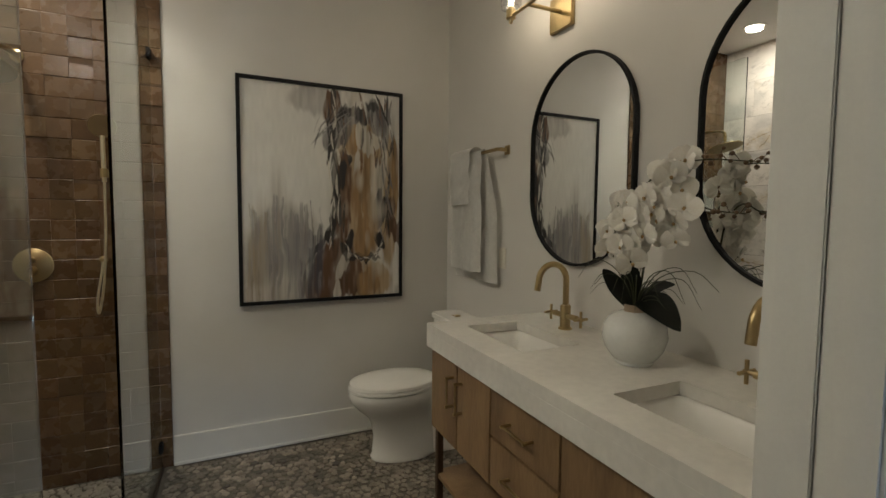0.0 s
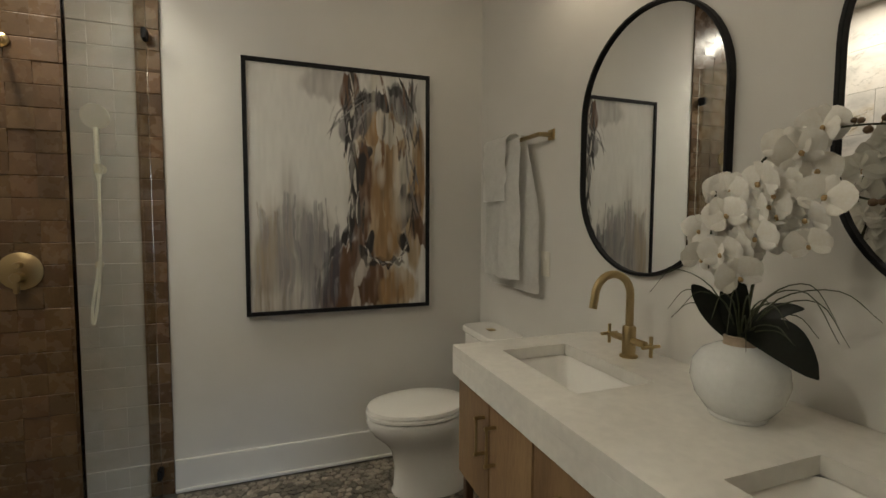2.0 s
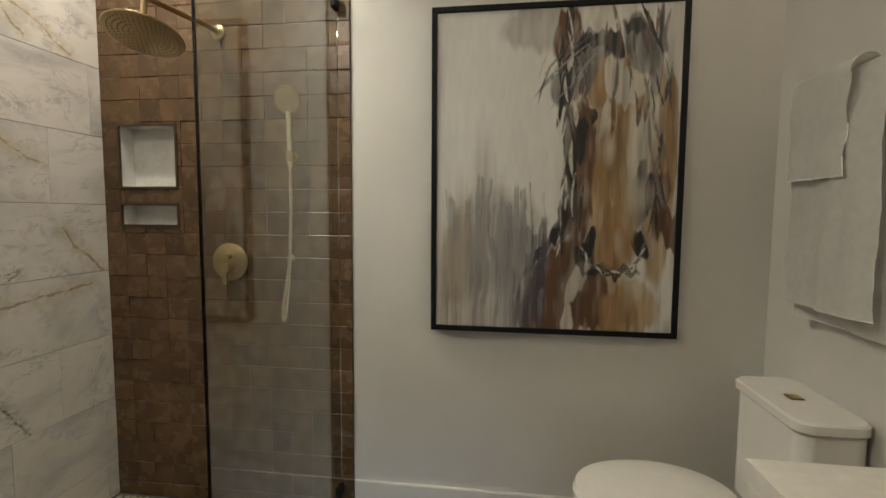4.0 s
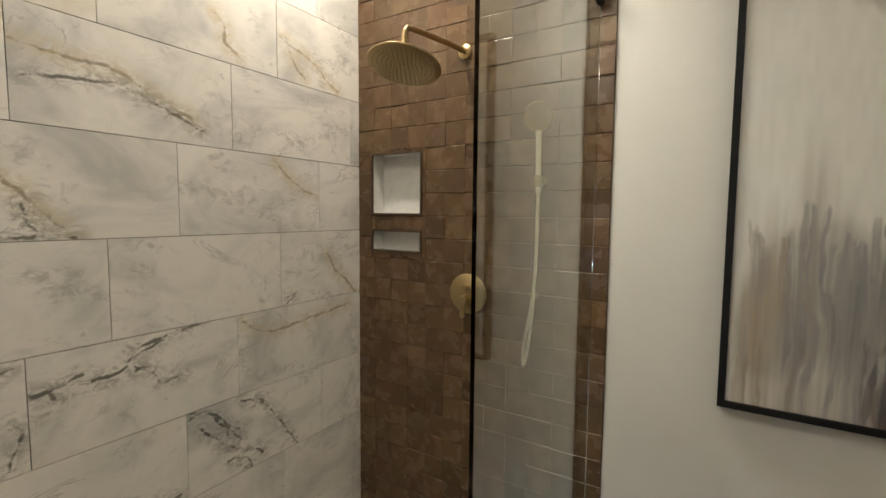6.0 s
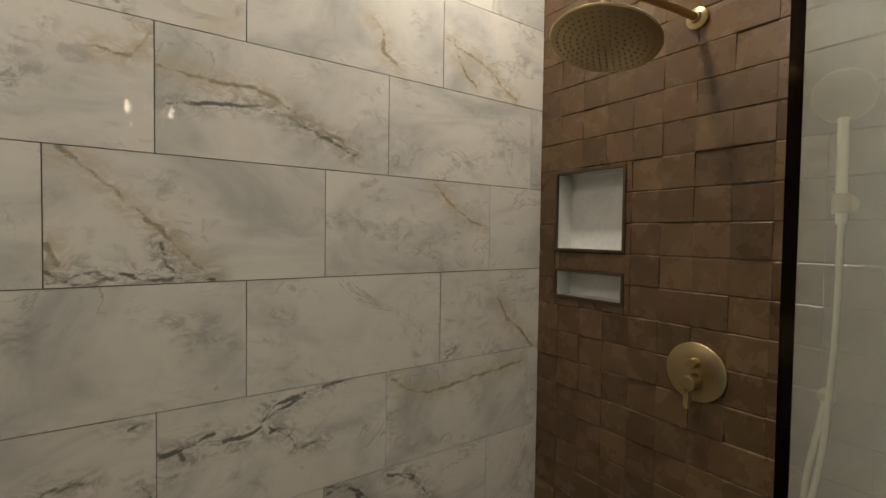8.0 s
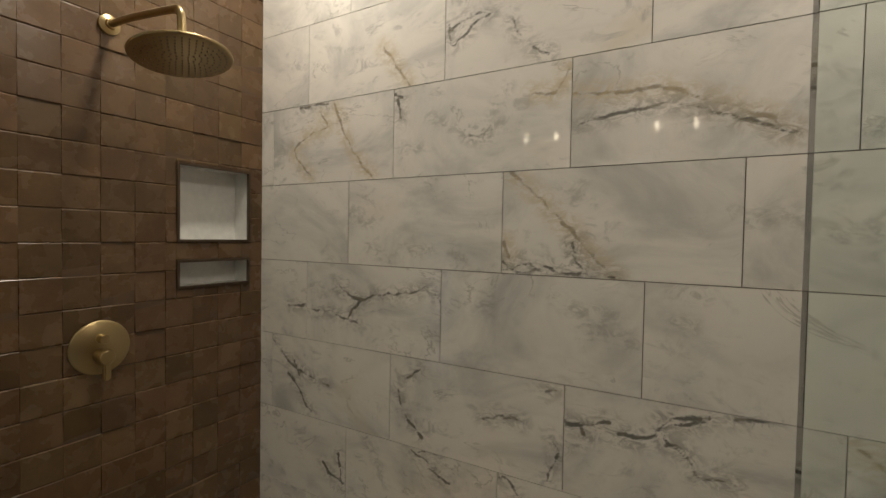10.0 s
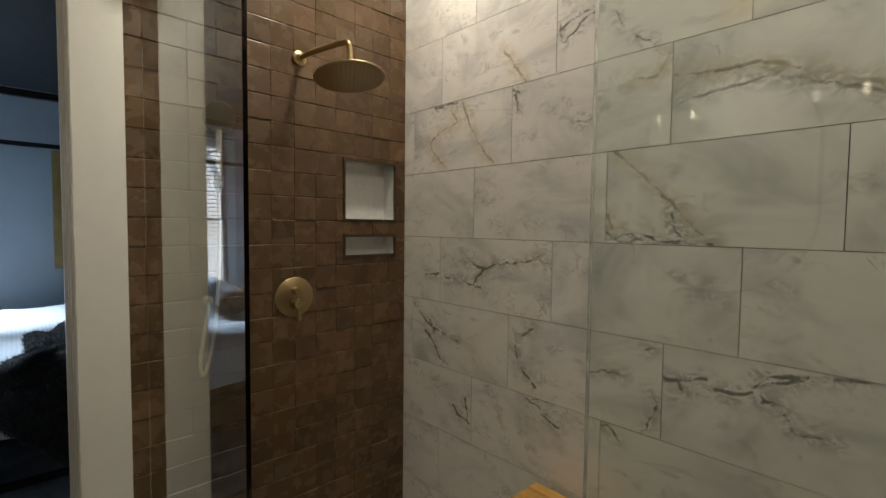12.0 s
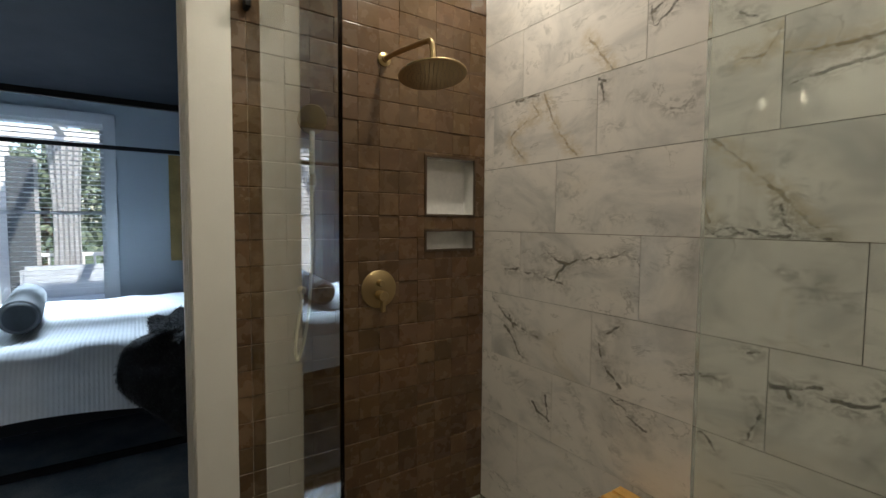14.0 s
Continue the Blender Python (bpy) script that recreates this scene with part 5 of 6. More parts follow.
    for k in range(16000):
        p, nrm = fur_at(fr.random(), fr.random() ** 0.8)
        d = (nrm * 0.8 + Vector((fr.gauss(0, 0.5), fr.gauss(0, 0.3), -0.5 + fr.gauss(0, 0.4)))).normalized()
        sd = d.cross(Vector((fr.gauss(0, 1), fr.gauss(0, 1), fr.gauss(0, 1)))).normalized() * 0.0016
        ln = fr.uniform(0.014, 0.030)
        bm.faces.new([bm.verts.new(c) for c in (p - sd, p + sd, p + d * ln)])
    tagged(finish(bm, "fur", M_FUR, throw), kind="stuff")

    # bolster across the bed, pleated
    bm = bmesh.new()
    n = 120
    loops = []
    for i in range(n + 1):
        t = i / n
        r = 0.105 * (1 + 0.025 * math.sin(t * 2 * math.pi * 26)) * (1 - 0.25 * max(0, abs(t - 0.5) - 0.46) / 0.04)
        c = Vector((0.615 + 0.10 * t, -1.62 - 1.05 * t, 0.722 + 0.105))
        loops.append([bm.verts.new(c + Vector((math.cos(2 * math.pi * k / 28) * r, 0.1 * math.cos(2 * math.pi * k / 28) * r, math.sin(2 * math.pi * k / 28) * r))) for k in range(28)])
    for p, q in zip(loops, loops[1:]):
        for k in range(28):
            bm.faces.new((p[k], p[(k + 1) % 28], q[(k + 1) % 28], q[k]))
    bm.faces.new(loops[0][::-1])
    bm.faces.new(loops[-1])
    tagged(finish(bm, "bolster_pillow", M_VELVET, smooth=True), "slate velvet pleated bolster lying on bed", "pillow")

    def pillow(cx, cy, cz, w, h, d, mat, label, lean):
        bm = bmesh.new()
        n = 18
        grid = {}
        for s in (-1, 1):
            for i in range(n + 1):
                for j in range(n + 1):
                    u, v = 2 * i / n - 1, 2 * j / n - 1
                    b = max(0, (1 - u ** 4) * (1 - v ** 4)) ** 0.5
                    grid[s, i, j] = bm.verts.new((s * d * b, u * w * (1 - 0.06 * (1 - v * v)), v * h * (1 - 0.06 * (1 - u * u))))
        for s in (-1, 1):
            for i in range(n):
                for j in range(n):
                    bm.faces.new((grid[s, i, j], grid[s, i + 1, j], grid[s, i + 1, j + 1], grid[s, i, j + 1]))
        bmesh.ops.remove_doubles(bm, verts=bm.verts[:], dist=1e-4)
        tagged(finish(bm, "pillow", mat, None, pose(cx, cy, cz, 0, lean, 0), smooth=True), label, "pillow", "pillows on the bed")
    pillow(1.42, -1.62, 0.98, 0.36, 0.25, 0.09, M_QUILT, "white pillow leaning at the bed head", 16)
    pillow(1.42, -2.55, 0.98, 0.36, 0.25, 0.09, M_QUILT, "white pillow leaning at the bed head", 16)
    pillow(1.18, -2.05, 0.95, 0.30, 0.22, 0.08, M_VELVET, "slate velvet pillow leaning on white pillows", 18)


bed()
e = empty("gold_wall_panel", -0.65, BY, 1.01, label="antique gold wall panel with faint etched rays", category="wall art")
box("panel", (-1.0, BY + 0.002, 1.01), (-0.305, BY + 0.028, 2.12), M_GOLDART, e, bevel=0.003)
bm = bmesh.new()
for k in range(24):
    a = 2 * math.pi * k / 24
    add_tube(bm, [(0.12 * math.cos(a), 0.0295, 0.56 + 0.12 * math.sin(a)), (0.24 * math.cos(a), 0.0295, 0.56 + 0.24 * math.sin(a))], 0.003, 5)
finish(bm, "rays", M_BRONZE, e)

# ---- porch and garden outside ----
tagged(boxes("ground", [((-300, -300, -0.9), (300, BY - 0.16, -0.6))], M_GRASSGROUND), "green lawn beyond the porch", "ground", **S)
porch = empty("porch", 0.8, -5.4, -0.6, label="white screened porch with grey deck and railing", category="porch", kind="structure")
box("deck", (-2.5, -7.2, -0.6), (4.5, BY - 0.155, -0.02), M_DECK, porch, bevel=0.005)
for x in (-1.2, 0.35, 1.75, 3.4):
    box("post", (x - 0.06, -7.15, -0.02), (x + 0.06, -7.03, 2.60), M_WHITEWOOD, porch, bevel=0.005)
box("beam", (-2.5, -7.17, 2.60), (4.5, -7.01, 2.82), M_WHITEWOOD, porch, bevel=0.005)
for k in range(7):
    box("rafter", (-2.3 + k * 1.05, -7.0, 2.72), (-2.22 + k * 1.05, BY - 0.16, 2.86), M_WHITEWOOD, porch, bevel=0.004)
box("end_wall", (1.50, -7.02, -0.02), (2.60, -6.94, 2.60), M_WHITEWOOD, porch, bevel=0.005)
box("handrail", (-2.5, -7.12, 0.86), (4.5, -7.06, 0.92), M_WHITEWOOD, porch, bevel=0.004)
boxes("balusters", [((-2.4 + 0.14 * k - 0.8, -7.105 + 5.4, 0.6 - 0.02 + 0.05), (-2.37 + 0.14 * k - 0.8, -7.075 + 5.4, 0.6 + 0.86)) for k in range(49)], M_WHITEWOOD, porch)
curtain(0.64, 1.08, -6.85, -0.01, 2.58, M_CURTAIN, "pale tied porch curtain")
sofa = empty("porch_sofa", 0.65, -5.6, -0.02, label="grey cushioned porch sofa", category="sofa")
box("seat", (0.05, -6.0, -0.02), (1.30, -5.3, 0.38), M_CUSHION, sofa, bevel=0.05, segs=4)
box("backrest", (0.05, -6.2, 0.10), (1.30, -6.002, 0.80), M_CUSHION, sofa, bevel=0.05, segs=4)
shelf = empty("porch_cabinet", 1.25, -6.5, -0.02, label="dark tall cabinet on the porch", category="cabinet")
box("body", (1.16, -6.75, -0.02), (1.45, -6.35, 2.30), M_VELVET, shelf, bevel=0.01)
box("doors", (1.18, -6.349, 0.05), (1.43, -6.33, 2.22), M_VELVET, shelf, bevel=0.006)


def tree(x, y, h, seed):
    rng = random.Random(seed)
    e = empty("garden_tree", x, y, -0.6, label="leafy green garden tree", category="tree", group="garden trees")
    bm = bmesh.new()
    add_tube(bm, curve_points([(0, 0, 0), (0.1, 0, h * 0.3), (0.0, 0.1, h * 0.6), (0.1, 0, h * 0.9)], 16), 0.16, 9, lambda t: 1 - 0.75 * t)
    tips = []
    for k in range(14):
        a, z = rng.uniform(0, 6.28), h * rng.uniform(0.25, 0.85)
        r = h * 0.30 * rng.uniform(0.6, 1.1)
        tip = Vector((r * math.cos(a), r * math.sin(a), z + 0.5 * r))
        add_tube(bm, curve_points([(0.05, 0, z), tip * 0.5 + Vector((0, 0, z * 0.5)), tip], 8), 0.05, 6, lambda t: 1 - 0.7 * t)
        tips.append(tip)
    finish(bm, "trunk", M_DARKWOOD, e, smooth=True)
    bm = bmesh.new()
    for k in range(2600):
        c = rng.choice(tips) + Vector([rng.gauss(0, 0.11 * h) for _ in range(3)])
        q = Matrix.Translation(c) @ Euler([rng.uniform(0, 6.28) for _ in range(3)]).to_matrix().to_4x4() @ Matrix.Scale(rng.uniform(0.07, 0.16), 4)
        bm.faces.new([bm.verts.new(q @ Vector(p)) for p in ((-1, 0, 0), (0, -0.5, 0.1), (1, 0, 0), (0, 0.5, 0.1))])
    tagged(finish(bm, "leaves", M_FOLIAGE, e), kind="stuff")


for k, (x, y, h) in enumerate(((-1.8, -12.0, 3.6), (0.0, -13.5, 4.2), (1.9, -13.5, 3.4), (3.9, -14.0, 4.2), (-4.2, -14.5, 4.4), (6.5, -13.0, 4.0))):
    tree(x, y, h, 20 + k)


# ---- tiles and pebbles ----
VEINS = {}


def veins_of(row, column, **lines):
    """Vein lines of one tile, in fractions of its length and height, by the vein's kind."""
    VEINS[row, column] = lines


veins_of(-1, -1, ink=(((0.81, 0.46), (0.88, 0.35), (0.98, 0.3)), ((0.94, 0.64), (0.97, 0.28)), ))
veins_of(-1, 0, ink=(((0.47, 0.97), (0.57, 0.9), (0.66, 0.76)), ((0.6, 0.82), (0.73, 0.71)), ((0.53, 0.97), (0.67, 1.01)), ), soft=(((0.13, 0.97), (0.21, 0.81), (0.3, 0.46)), ))
veins_of(-1, 1, ink=(((0.01, 0.96), (0.06, 0.96), (0.11, 0.82)), ((0.8, 0.16), (0.92, 0.1), (0.96, 0.12)), ((0.46, 0.43), (0.65, 0.28)), ))
veins_of(-1, 2, ink=(((0.01, 0.99), (0.12, 0.95), (0.19, 0.74), (0.32, 0.58)), ((0.12, 0.91), (0.22, 0.77), (0.25, 0.55)), ((0.34, 0.92), (0.48, 0.85), (0.53, 0.7)), ((0.01, 0.92), (0.11, 0.95), (0.16, 0.83), (0.27, 0.59), (0.33, 0.43)), ((0.34, 0.93), (0.5, 0.78), (0.59, 0.55), (0.78, -0.02)), ((0.24, 0.24), (0.36, 0.17), (0.4, 0.01), (0.3, 0.11)), ((0.32, 0.2), (0.39, 0.27), (0.49, 0.14)), ((0.07, 0.78), (0.21, 0.49), (0.37, 0.25)), ))
veins_of(0, -1, ink=(((-0, 0.92), (0.11, 0.75), (0.22, 0.6), (0.4, 0.51), (0.52, 0.45)), ((0.16, 0.51), (0.27, 0.32), (0.32, 0.15), (0.38, 0.08)), ((0.22, 0.68), (0.27, 0.5)), ))
veins_of(0, 0, ink=(((0.12, 0.76), (0.21, 0.9)), ((0.06, 0.61), (0.1, 0.37), (0.22, 0.14)), ((0.59, 0.52), (0.7, 0.59)), ((0.71, 0.57), (0.79, 0.56)), ((0.91, 0.9), (0.96, 0.94)), ((0.94, 0.46), (0.98, 0.37), (0.94, 0.18), (0.93, 0.05)), ))
veins_of(0, 1, ink=(((0, 0.67), (0.08, 0.67), (0.2, 0.73)), ((0.01, 0.65), (0.11, 0.7)), ((0.08, 0.67), (0.09, 0.59)), ((0.39, 0.74), (0.45, 0.87), (0.57, 0.92), (0.58, 0.95)), ((0.43, 0.65), (0.48, 0.65), (0.52, 0.53), (0.56, 0.45), (0.67, 0.45)), ((0.67, 0.96), (0.77, 1.01)), ((0.39, 0.74), (0.44, 0.81), (0.57, 0.9)), ((0.41, 0.72), (0.49, 0.59), (0.54, 0.46)), ((0.39, 0.71), (0.34, 0.67), (0.24, 0.67)), ), soft=(((0.01, 0.38), (0.16, 0.59), (0.3, 0.6), (0.4, 0.72)), ((0.4, 0.88), (0.45, 0.87)), ))
veins_of(0, 2, gold=(((0.03, 0.92), (0.19, 0.72), (0.45, 0.73), (0.95, 0.84)), ), soft=(((0.29, 0.15), (0.4, 0.11), (0.65, -0.03)), ((0.01, 0.55), (0.05, 0.28), (0.27, 0.03)), ))
veins_of(1, -2, ink=(((0.83, 0.4), (0.99, 0.44)), ))
veins_of(1, -1, ink=(((-0.01, 0.38), (0.19, 0.4), (0.28, 0.35), (0.42, 0.31)), ((0.28, 0.73), (0.35, 0.63), (0.46, 0.59), (0.58, 0.66), (0.74, 0.7), (0.86, 0.75), (0.91, 0.8), (1, 0.65)), ((0.35, 0.33), (0.38, 0.44), (0.46, 0.59)), ), soft=(((0.04, 0.7), (0.28, 0.63)), ))
veins_of(1, 0, soft=(((0.24, 0.67), (0.3, 0.62), (0.27, 0.78)), ((0.61, 0.79), (0.72, 0.7), (0.87, 0.68), (0.8, 0.56), (0.94, 0.48)), ((0.87, 0.48), (0.96, 0.46)), ))
veins_of(1, 1, soft=(((0.1, 0.95), (0.22, 0.92)), ((0.12, 0.7), (0.18, 0.66)), ))
veins_of(1, 2, gold=(((0.42, 0.66), (0.5, 0.41), (0.62, 0.22), (0.72, -0.01)), ), ink=(((0.02, 0.12), (0.1, 0.13), (0.05, 0.04)), ))
veins_of(2, 0, soft=(((0.02, 0.63), (0.11, 0.53), (0.19, 0.5)), ((0.15, 0.23), (0.32, 0.05)), ((0.72, 0.29), (0.74, 0.17), (0.79, 0.06)), ((0.43, 0.21), (0.58, 0.19)), ))
veins_of(2, 1, gold=(((0.04, 0.99), (0.15, 0.8), (0.24, 0.63), (0.34, 0.42), (0.43, 0.22), (0.53, 0.02)), ((0.01, 0.3), (0.04, 0.16)), ), ink=(((0.01, 0.12), (0.05, 0.04), (0.13, 0.02), (0.22, 0.08), (0.29, 0.03), (0.42, 0.03), (0.53, 0.02)), ((0.35, 0.31), (0.36, 0.19), (0.39, 0.06)), ((0.01, 0.03), (0.13, 0.1), (0.21, 0.04)), ))
veins_of(2, 2, gold=(((0.62, 0.95), (0.7, 0.78), (0.84, 0.59), (0.97, 0.5)), ), soft=(((0.01, 0.51), (0.13, 0.57), (0.23, 0.45), (0.44, 0.4)), ))
veins_of(3, -1, ink=(((0.25, 0.97), (0.4, 0.98), (0.5, 0.96)), ), gold=(((0.44, 0.87), (0.49, 0.69), (0.33, 0.61), (0.2, 0.42), (0.35, 0.1)), ((0.55, 0.94), (0.61, 0.66), (0.71, 0.34), (0.84, 0.04)), ))
veins_of(3, 0, ink=(((0.59, 0.37), (0.48, 0.39)), ((0.01, 0.95), (0.06, 0.9)), ((0.03, 0.89), (0.05, 0.66)), ), soft=(((0.24, 0.65), (0.38, 0.5), (0.54, 0.41), (0.64, 0.5)), ((0.07, 0.28), (0.17, 0.31)), ((0.69, 0.84), (0.6, 0.59)), ), gold=(((0.82, 0.72), (0.93, 0.7), (0.97, 0.86), (0.99, 0.91)), ))
veins_of(3, 1, ink=(((0.04, 0.4), (0.15, 0.42), (0.22, 0.45), (0.31, 0.46), (0.39, 0.49), (0.46, 0.46), (0.53, 0.41), (0.61, 0.34), (0.7, 0.26), (0.82, 0.17)), ), gold=(((0.01, 0.67), (0.21, 0.63), (0.39, 0.6), (0.63, 0.39), (0.81, 0.19)), ))
veins_of(3, 2, soft=(((0.31, 0.04), (0.42, 0.16), (0.63, 0.3), (0.96, 0.55)), ((0.08, 0.96), (0.17, 0.79)), ((0.74, 0.6), (0.96, 0.44)), ))
veins_of(4, -1, gold=(((0.6, 0.49), (0.7, 0.23), (0.79, -0.02)), ))
veins_of(4, 0, ink=(((0.02, 0.56), (0.04, 0.35), (0.09, 0.39), (0.2, 0.54), (0.27, 0.59)), ((0.04, 0.52), (0.14, 0.59), (0.22, 0.59)), ((0.37, 0.49), (0.42, 0.31)), ((0.48, 0.17), (0.56, 0.07)), ))
veins_of(4, 1, gold=(((0.58, 0.52), (0.64, 0.4), (0.64, 0.23), (0.73, 0.11)), ))
veins_of(4, 2, gold=(((0.02, 0.54), (0.11, 0.47), (0.23, 0.41), (0.35, 0.3), (0.43, 0.16), (0.54, 0.06)), ((0.07, 0.54), (0.14, 0.25), (0.23, 0.1)), ))


def marble_tiles():
    """Large tiles in a third-bond; some carry marked veins as distance fields."""
    h, w, gap = 0.305, 0.61, 0.0012
    starts = {0: 1.20, 1: 1.00, 2: 0.80}
    for row in range(-3, 7):
        z0 = 0.785 + row * h
        za, zb = max(z0, 0.0), min(z0 + h, CEIL)
        if zb - za < 0.02:
            continue
        start = starts[(4 - row) % 3]
        for k in range(-2, 4):
            y0 = start + k * w
            ya, yb = max(y0, TILE_S), min(y0 + w, TILE_N)
            if yb - ya < 0.01:
                continue
            lines_of = VEINS.get((row, k), {})
            nu, nv = (122, 61) if lines_of else (4, 2)
            us, vs = np.linspace(ya + gap, yb - gap, nu + 1), np.linspace(za + gap, zb - gap, nv + 1)
            U, V = np.meshgrid(us, vs)
            fields = {kind: np.full(U.shape, 1.0) for kind in ("ink", "gold", "soft")}
            for kind, lines in lines_of.items():
                d = fields[kind]
                for line in lines:
                    pts = [(p.x, p.y) for p in curve_points([(y0 + a * w, z0 + b * h, 0) for a, b in line], 10 * len(line))]
                    pts = [(a + 0.006 * noise.noise((a * 30, b * 30, 3.0)), b + 0.008 * noise.noise((a * 30, b * 30, 7.0))) for a, b in pts]
                    for (a0, b0), (a1, b1) in zip(pts, pts[1:]):
                        t = np.clip(((U - a0) * (a1 - a0) + (V - b0) * (b1 - b0)) / ((a1 - a0) ** 2 + (b1 - b0) ** 2 + 1e-9), 0, 1)
                        np.minimum(d, np.hypot(U - a0 - t * (a1 - a0), V - b0 - t * (b1 - b0)), out=d)
            cy, cz = (ya + yb) / 2, (za + zb) / 2
            verts = [(0.0, float(a) - cy, float(b) - cz) for a, b in zip(U.ravel(), V.ravel())]
            q = np.arange(len(verts)).reshape(nv + 1, nu + 1)
            faces = np.stack([q[:-1, :-1], q[:-1, 1:], q[1:, 1:], q[1:, :-1]], -1).reshape(-1, 4).tolist()
            rim = list(q[0, :]) + list(q[1:, -1]) + list(q[-1, -2::-1]) + list(q[-2:0, 0])
            base = len(verts)
            verts += [(-0.009, verts[i][1], verts[i][2]) for i in rim]
            for i in range(len(rim)):
                j = (i + 1) % len(rim)
                faces.append((int(rim[j]), int(rim[i]), base + i, base + j))
            me = bpy.data.meshes.new("marble_tile")
            me.from_pydata(verts, [], faces)
            for kind, d in fields.items():
                at = me.attributes.new(kind, "FLOAT", "POINT")
                at.data.foreach_set("value", np.concatenate([d.ravel(), np.full(len(rim), 0.3)]).astype(np.float32))
            me.materials.append(M_MARBLE)
            ob = new("marble_tile", me)
            ob.parent = wall_west
            ob.matrix_basis = Matrix.Translation(Vector((XW + 0.0006 * random.random(), cy, cz)) - wall_west.matrix_basis.translation)


marble_tiles()


def brown_tiles(parent, y, s, niches, seed):
    """Handmade square tiles, each a little tilted and uneven; s points into the room."""
    rng = random.Random(seed)
    p, g = 0.1, 0.0002
    shared = {}
    extra = bmesh.new()
    zrow = -0.035
    while zrow < CEIL - 0.005:
        for k in range(12):
            x0 = XW + k * p * 0.9835
            rects = [(x0, min(x0 + p * 0.9835, TILE_END), max(zrow, -0.004), min(zrow + p, CEIL))]
            for h in niches:
                rects = rect_minus(rects, h)
            for a, b, c, d in rects:
                if b - a < 0.006 or d - c < 0.006:
                    continue
                w, hh = round(b - a, 4), round(d - c - 2 * g, 4)
                m = Matrix.Translation(((a + b) / 2, y + s * rng.uniform(-0.0022, 0.0022), (c + d) / 2)) @ Euler((radians(rng.gauss(0, 1.5)), radians(rng.gauss(0, 0.35)), radians(rng.gauss(0, 0.35)))).to_matrix().to_4x4()
                if zrow > 2.45:
                    tmp = bmesh.new()
                    add_box(tmp, (-w / 2, min(0, -s * 0.012), -hh / 2), (w / 2, max(0, -s * 0.012), hh / 2))
                    tmp.transform(m)
                    me = bpy.data.meshes.new("tmp")
                    tmp.to_mesh(me)
                    tmp.free()
                    extra.from_mesh(me)
                    bpy.data.meshes.remove(me)
                    continue
                if (w, hh) not in shared:
                    bm = bmesh.new()
                    loops = []
                    for ins, dep in ((0, 0.012), (0, 0.0032), (0.0008, 0.0018), (0.0026, 0.0003), (0.0038, 0.0)):
                        loops.append([bm.verts.new((sx * (w / 2 - 0.12 * ins), -s * dep, sz * (hh / 2 - ins))) for sx, sz in ((-1, -1), (1, -1), (1, 1), (-1, 1))])
                    for u, v in zip(loops, loops[1:]):
                        for i in range(4):
                            j = (i + 1) % 4
                            bm.faces.new((u[i], u[j], v[j], v[i]))
                    bm.faces.new(loops[-1])
                    bmesh.ops.recalc_face_normals(bm, faces=bm.faces[:])
                    me = bpy.data.meshes.new("tile")
                    bm.to_mesh(me)
                    bm.free()
                    me.materials.append(M_BROWN)
                    shared[w, hh] = me
                ob = new("tile", shared[w, hh])
                ob.parent, ob.matrix_basis = parent, m
        zrow += p
    tagged(finish(extra, "upper_tiles", M_BROWN, parent), kind="stuff")


brown_tiles(tilewall_n, TILE_N, -1, NICHES_N, 11)
brown_tiles(tilewall_s, TILE_S, 1, NICHES_S, 12)


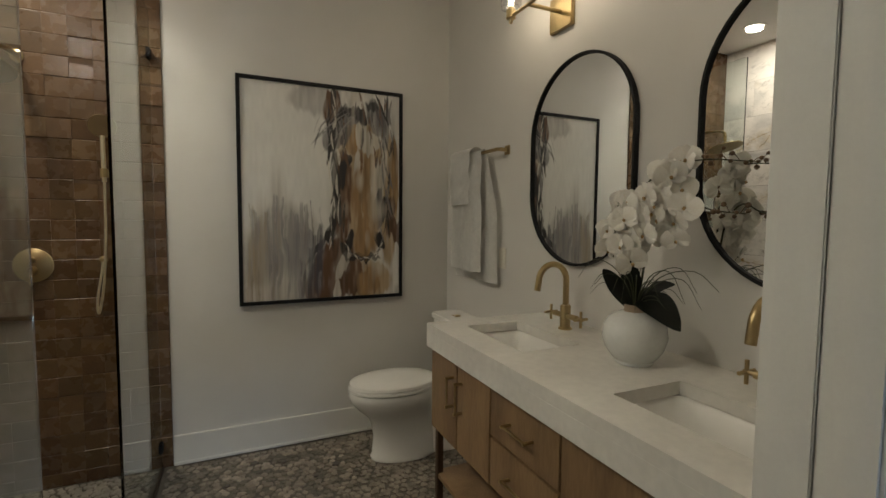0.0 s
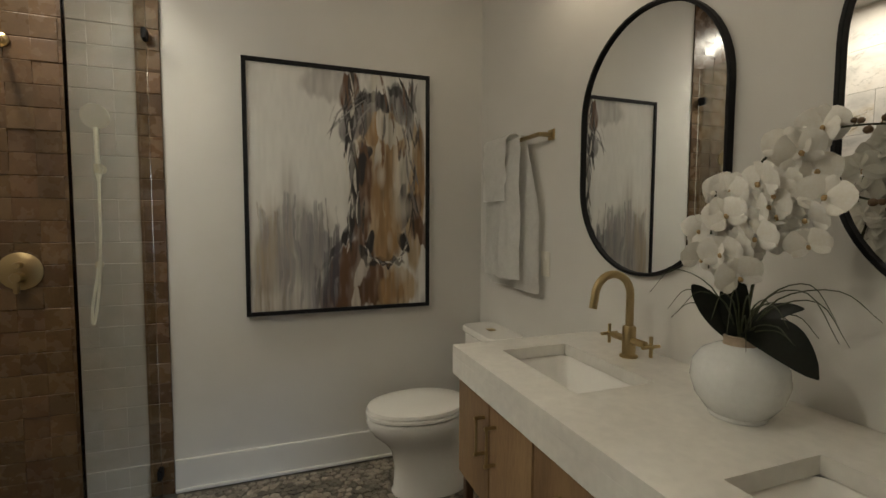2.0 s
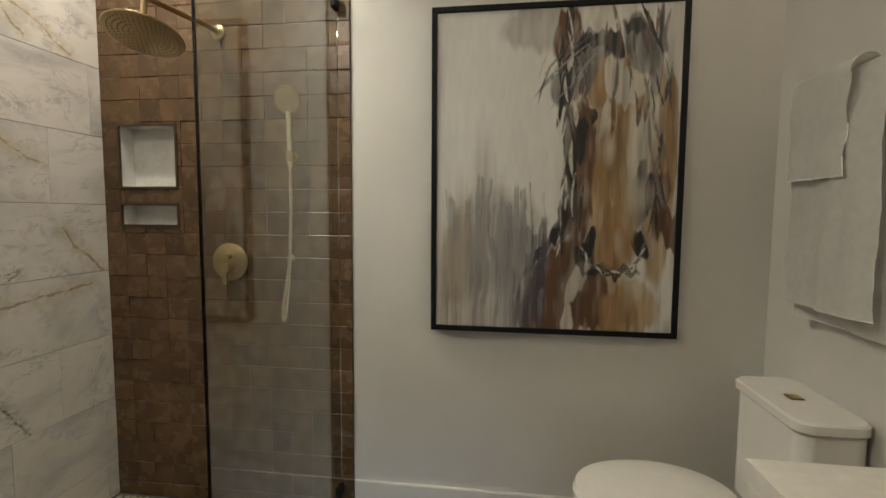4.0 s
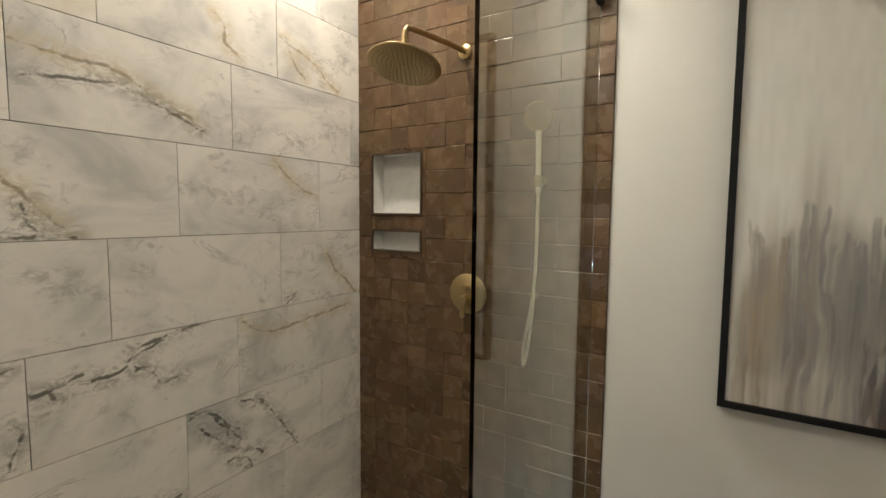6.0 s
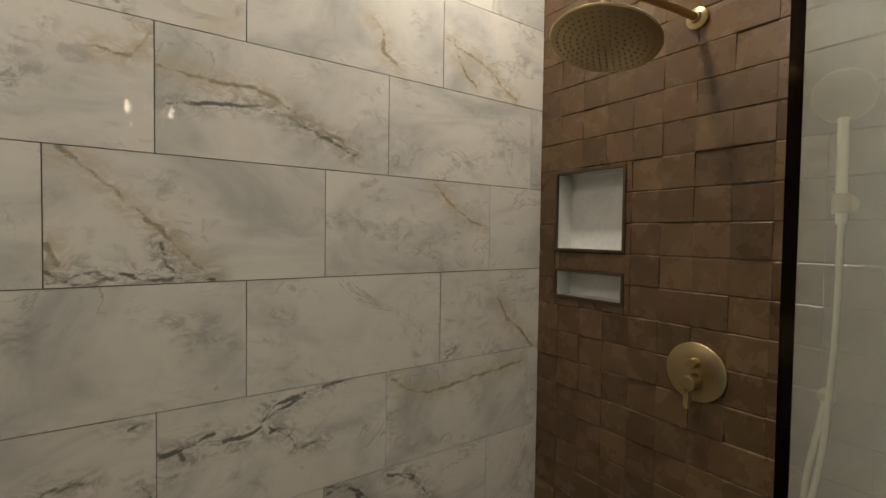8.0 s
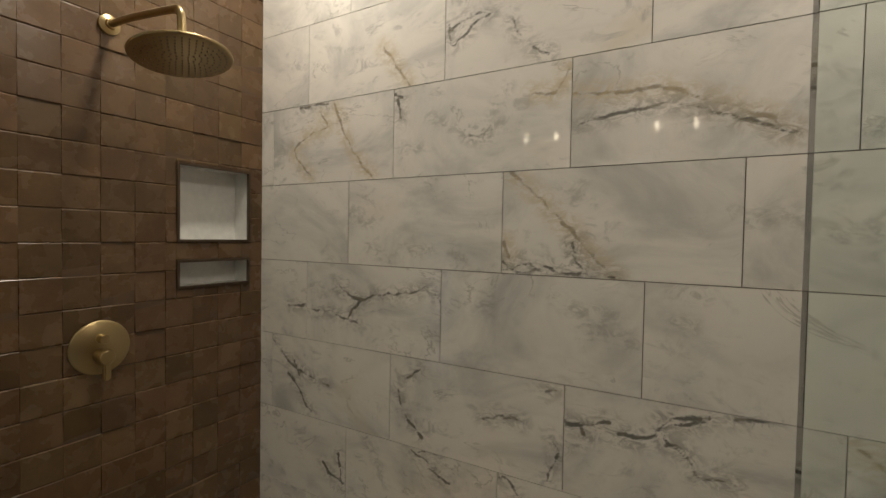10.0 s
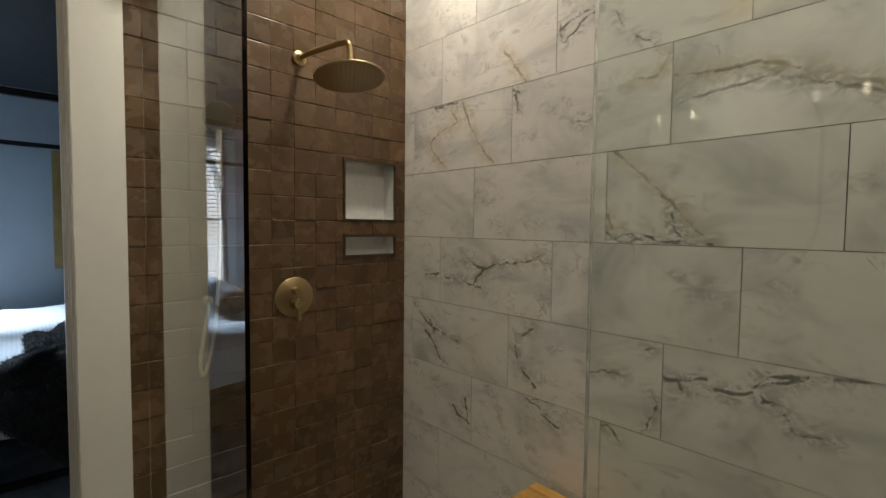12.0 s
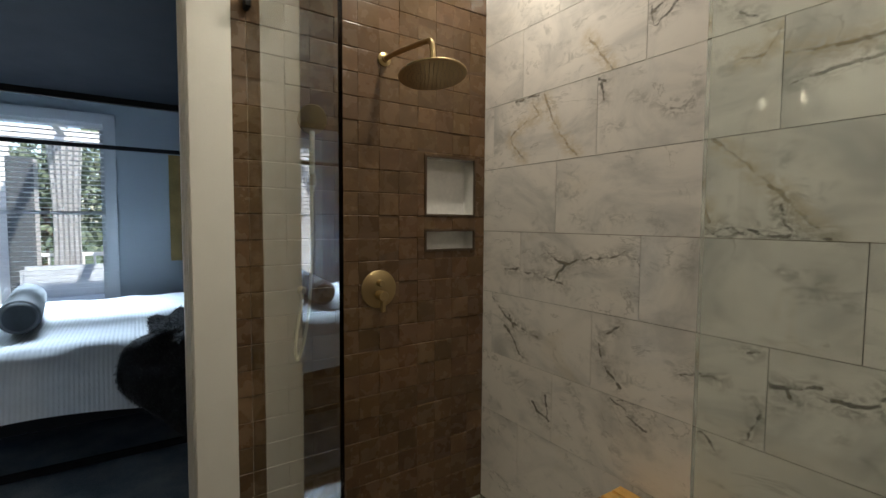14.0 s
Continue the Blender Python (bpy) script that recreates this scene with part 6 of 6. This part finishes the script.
def pebbles(parent, x0, x1, y0, y1, cell, inner, mat, mat_field, seed, name):
    """Flat broken stones on a jittered lattice; those inside the inner stretch are single parts."""
    rng = random.Random(seed)
    shapes = []
    for k in range(14):
        bm = bmesh.new()
        n = rng.choice((5, 6, 7))
        ph = rng.uniform(0, 6.28)
        pts = []
        for i in range(n):
            a = ph + 2 * math.pi * (i + rng.uniform(-0.25, 0.25)) / n
            r = cell * rng.uniform(0.46, 0.64)
            pts.append((r * math.cos(a) * 1.12, r * math.sin(a) * 0.95))
        lo = [bm.verts.new((*p, -0.006)) for p in pts]
        hi = [bm.verts.new((p[0] * 0.90, p[1] * 0.90, 0.0)) for p in pts]
        for i in range(n):
            bm.faces.new((lo[i], lo[(i + 1) % n], hi[(i + 1) % n], hi[i]))
        bm.faces.new(hi)
        bmesh.ops.recalc_face_normals(bm, faces=bm.faces[:])
        me = bpy.data.meshes.new("pebble")
        bm.to_mesh(me)
        bm.free()
        me.materials.append(mat)
        shapes.append(me)
    extra = bmesh.new()
    made = 0
    off = parent.matrix_basis.translation
    j = 0
    y = y0 + cell * 0.5
    while y < y1 - cell * 0.4:
        x = x0 + cell * (0.5 + 0.5 * (j % 2))
        while x < x1 - cell * 0.4:
            px, py = x + rng.uniform(-0.2, 0.2) * cell, y + rng.uniform(-0.2, 0.2) * cell
            m = Matrix.Translation((px - off.x, py - off.y, rng.uniform(-0.0015, 0.001) - off.z)) @ Matrix.Rotation(rng.uniform(0, 6.28), 4, "Z") @ Matrix.Scale(rng.uniform(0.72, 1.12), 4)
            me = rng.choice(shapes)
            if inner and inner[0] < px < inner[1] and inner[2] < py < inner[3] and made < 300:
                ob = new("pebble", me)
                ob.parent, ob.matrix_basis = parent, m
                made += 1
            else:
                k = len(extra.verts)
                extra.from_mesh(me)
                extra.verts.ensure_lookup_table()
                bmesh.ops.transform(extra, matrix=m, verts=extra.verts[k:])
            x += cell
        y += cell * 0.9
        j += 1
    tagged(finish(extra, name, mat_field, parent), kind="stuff")


pebbles(floor_bath, GLASS_X + 0.03, XE, 0.30, YN - 0.02, 0.040, (-0.25, 0.62, 2.28, 2.86), M_PEBBLE, M_PEBBLE_MIX, 31, "pebble_field")
pebbles(floor_bath, XW, GLASS_X - 0.02, 0.30, YN - 0.02, 0.034, (-1.45, -0.9, 2.4, 2.86), M_SHOWERPEBBLE, M_SHOWERPEBBLE, 32, "shower_pebble_field")
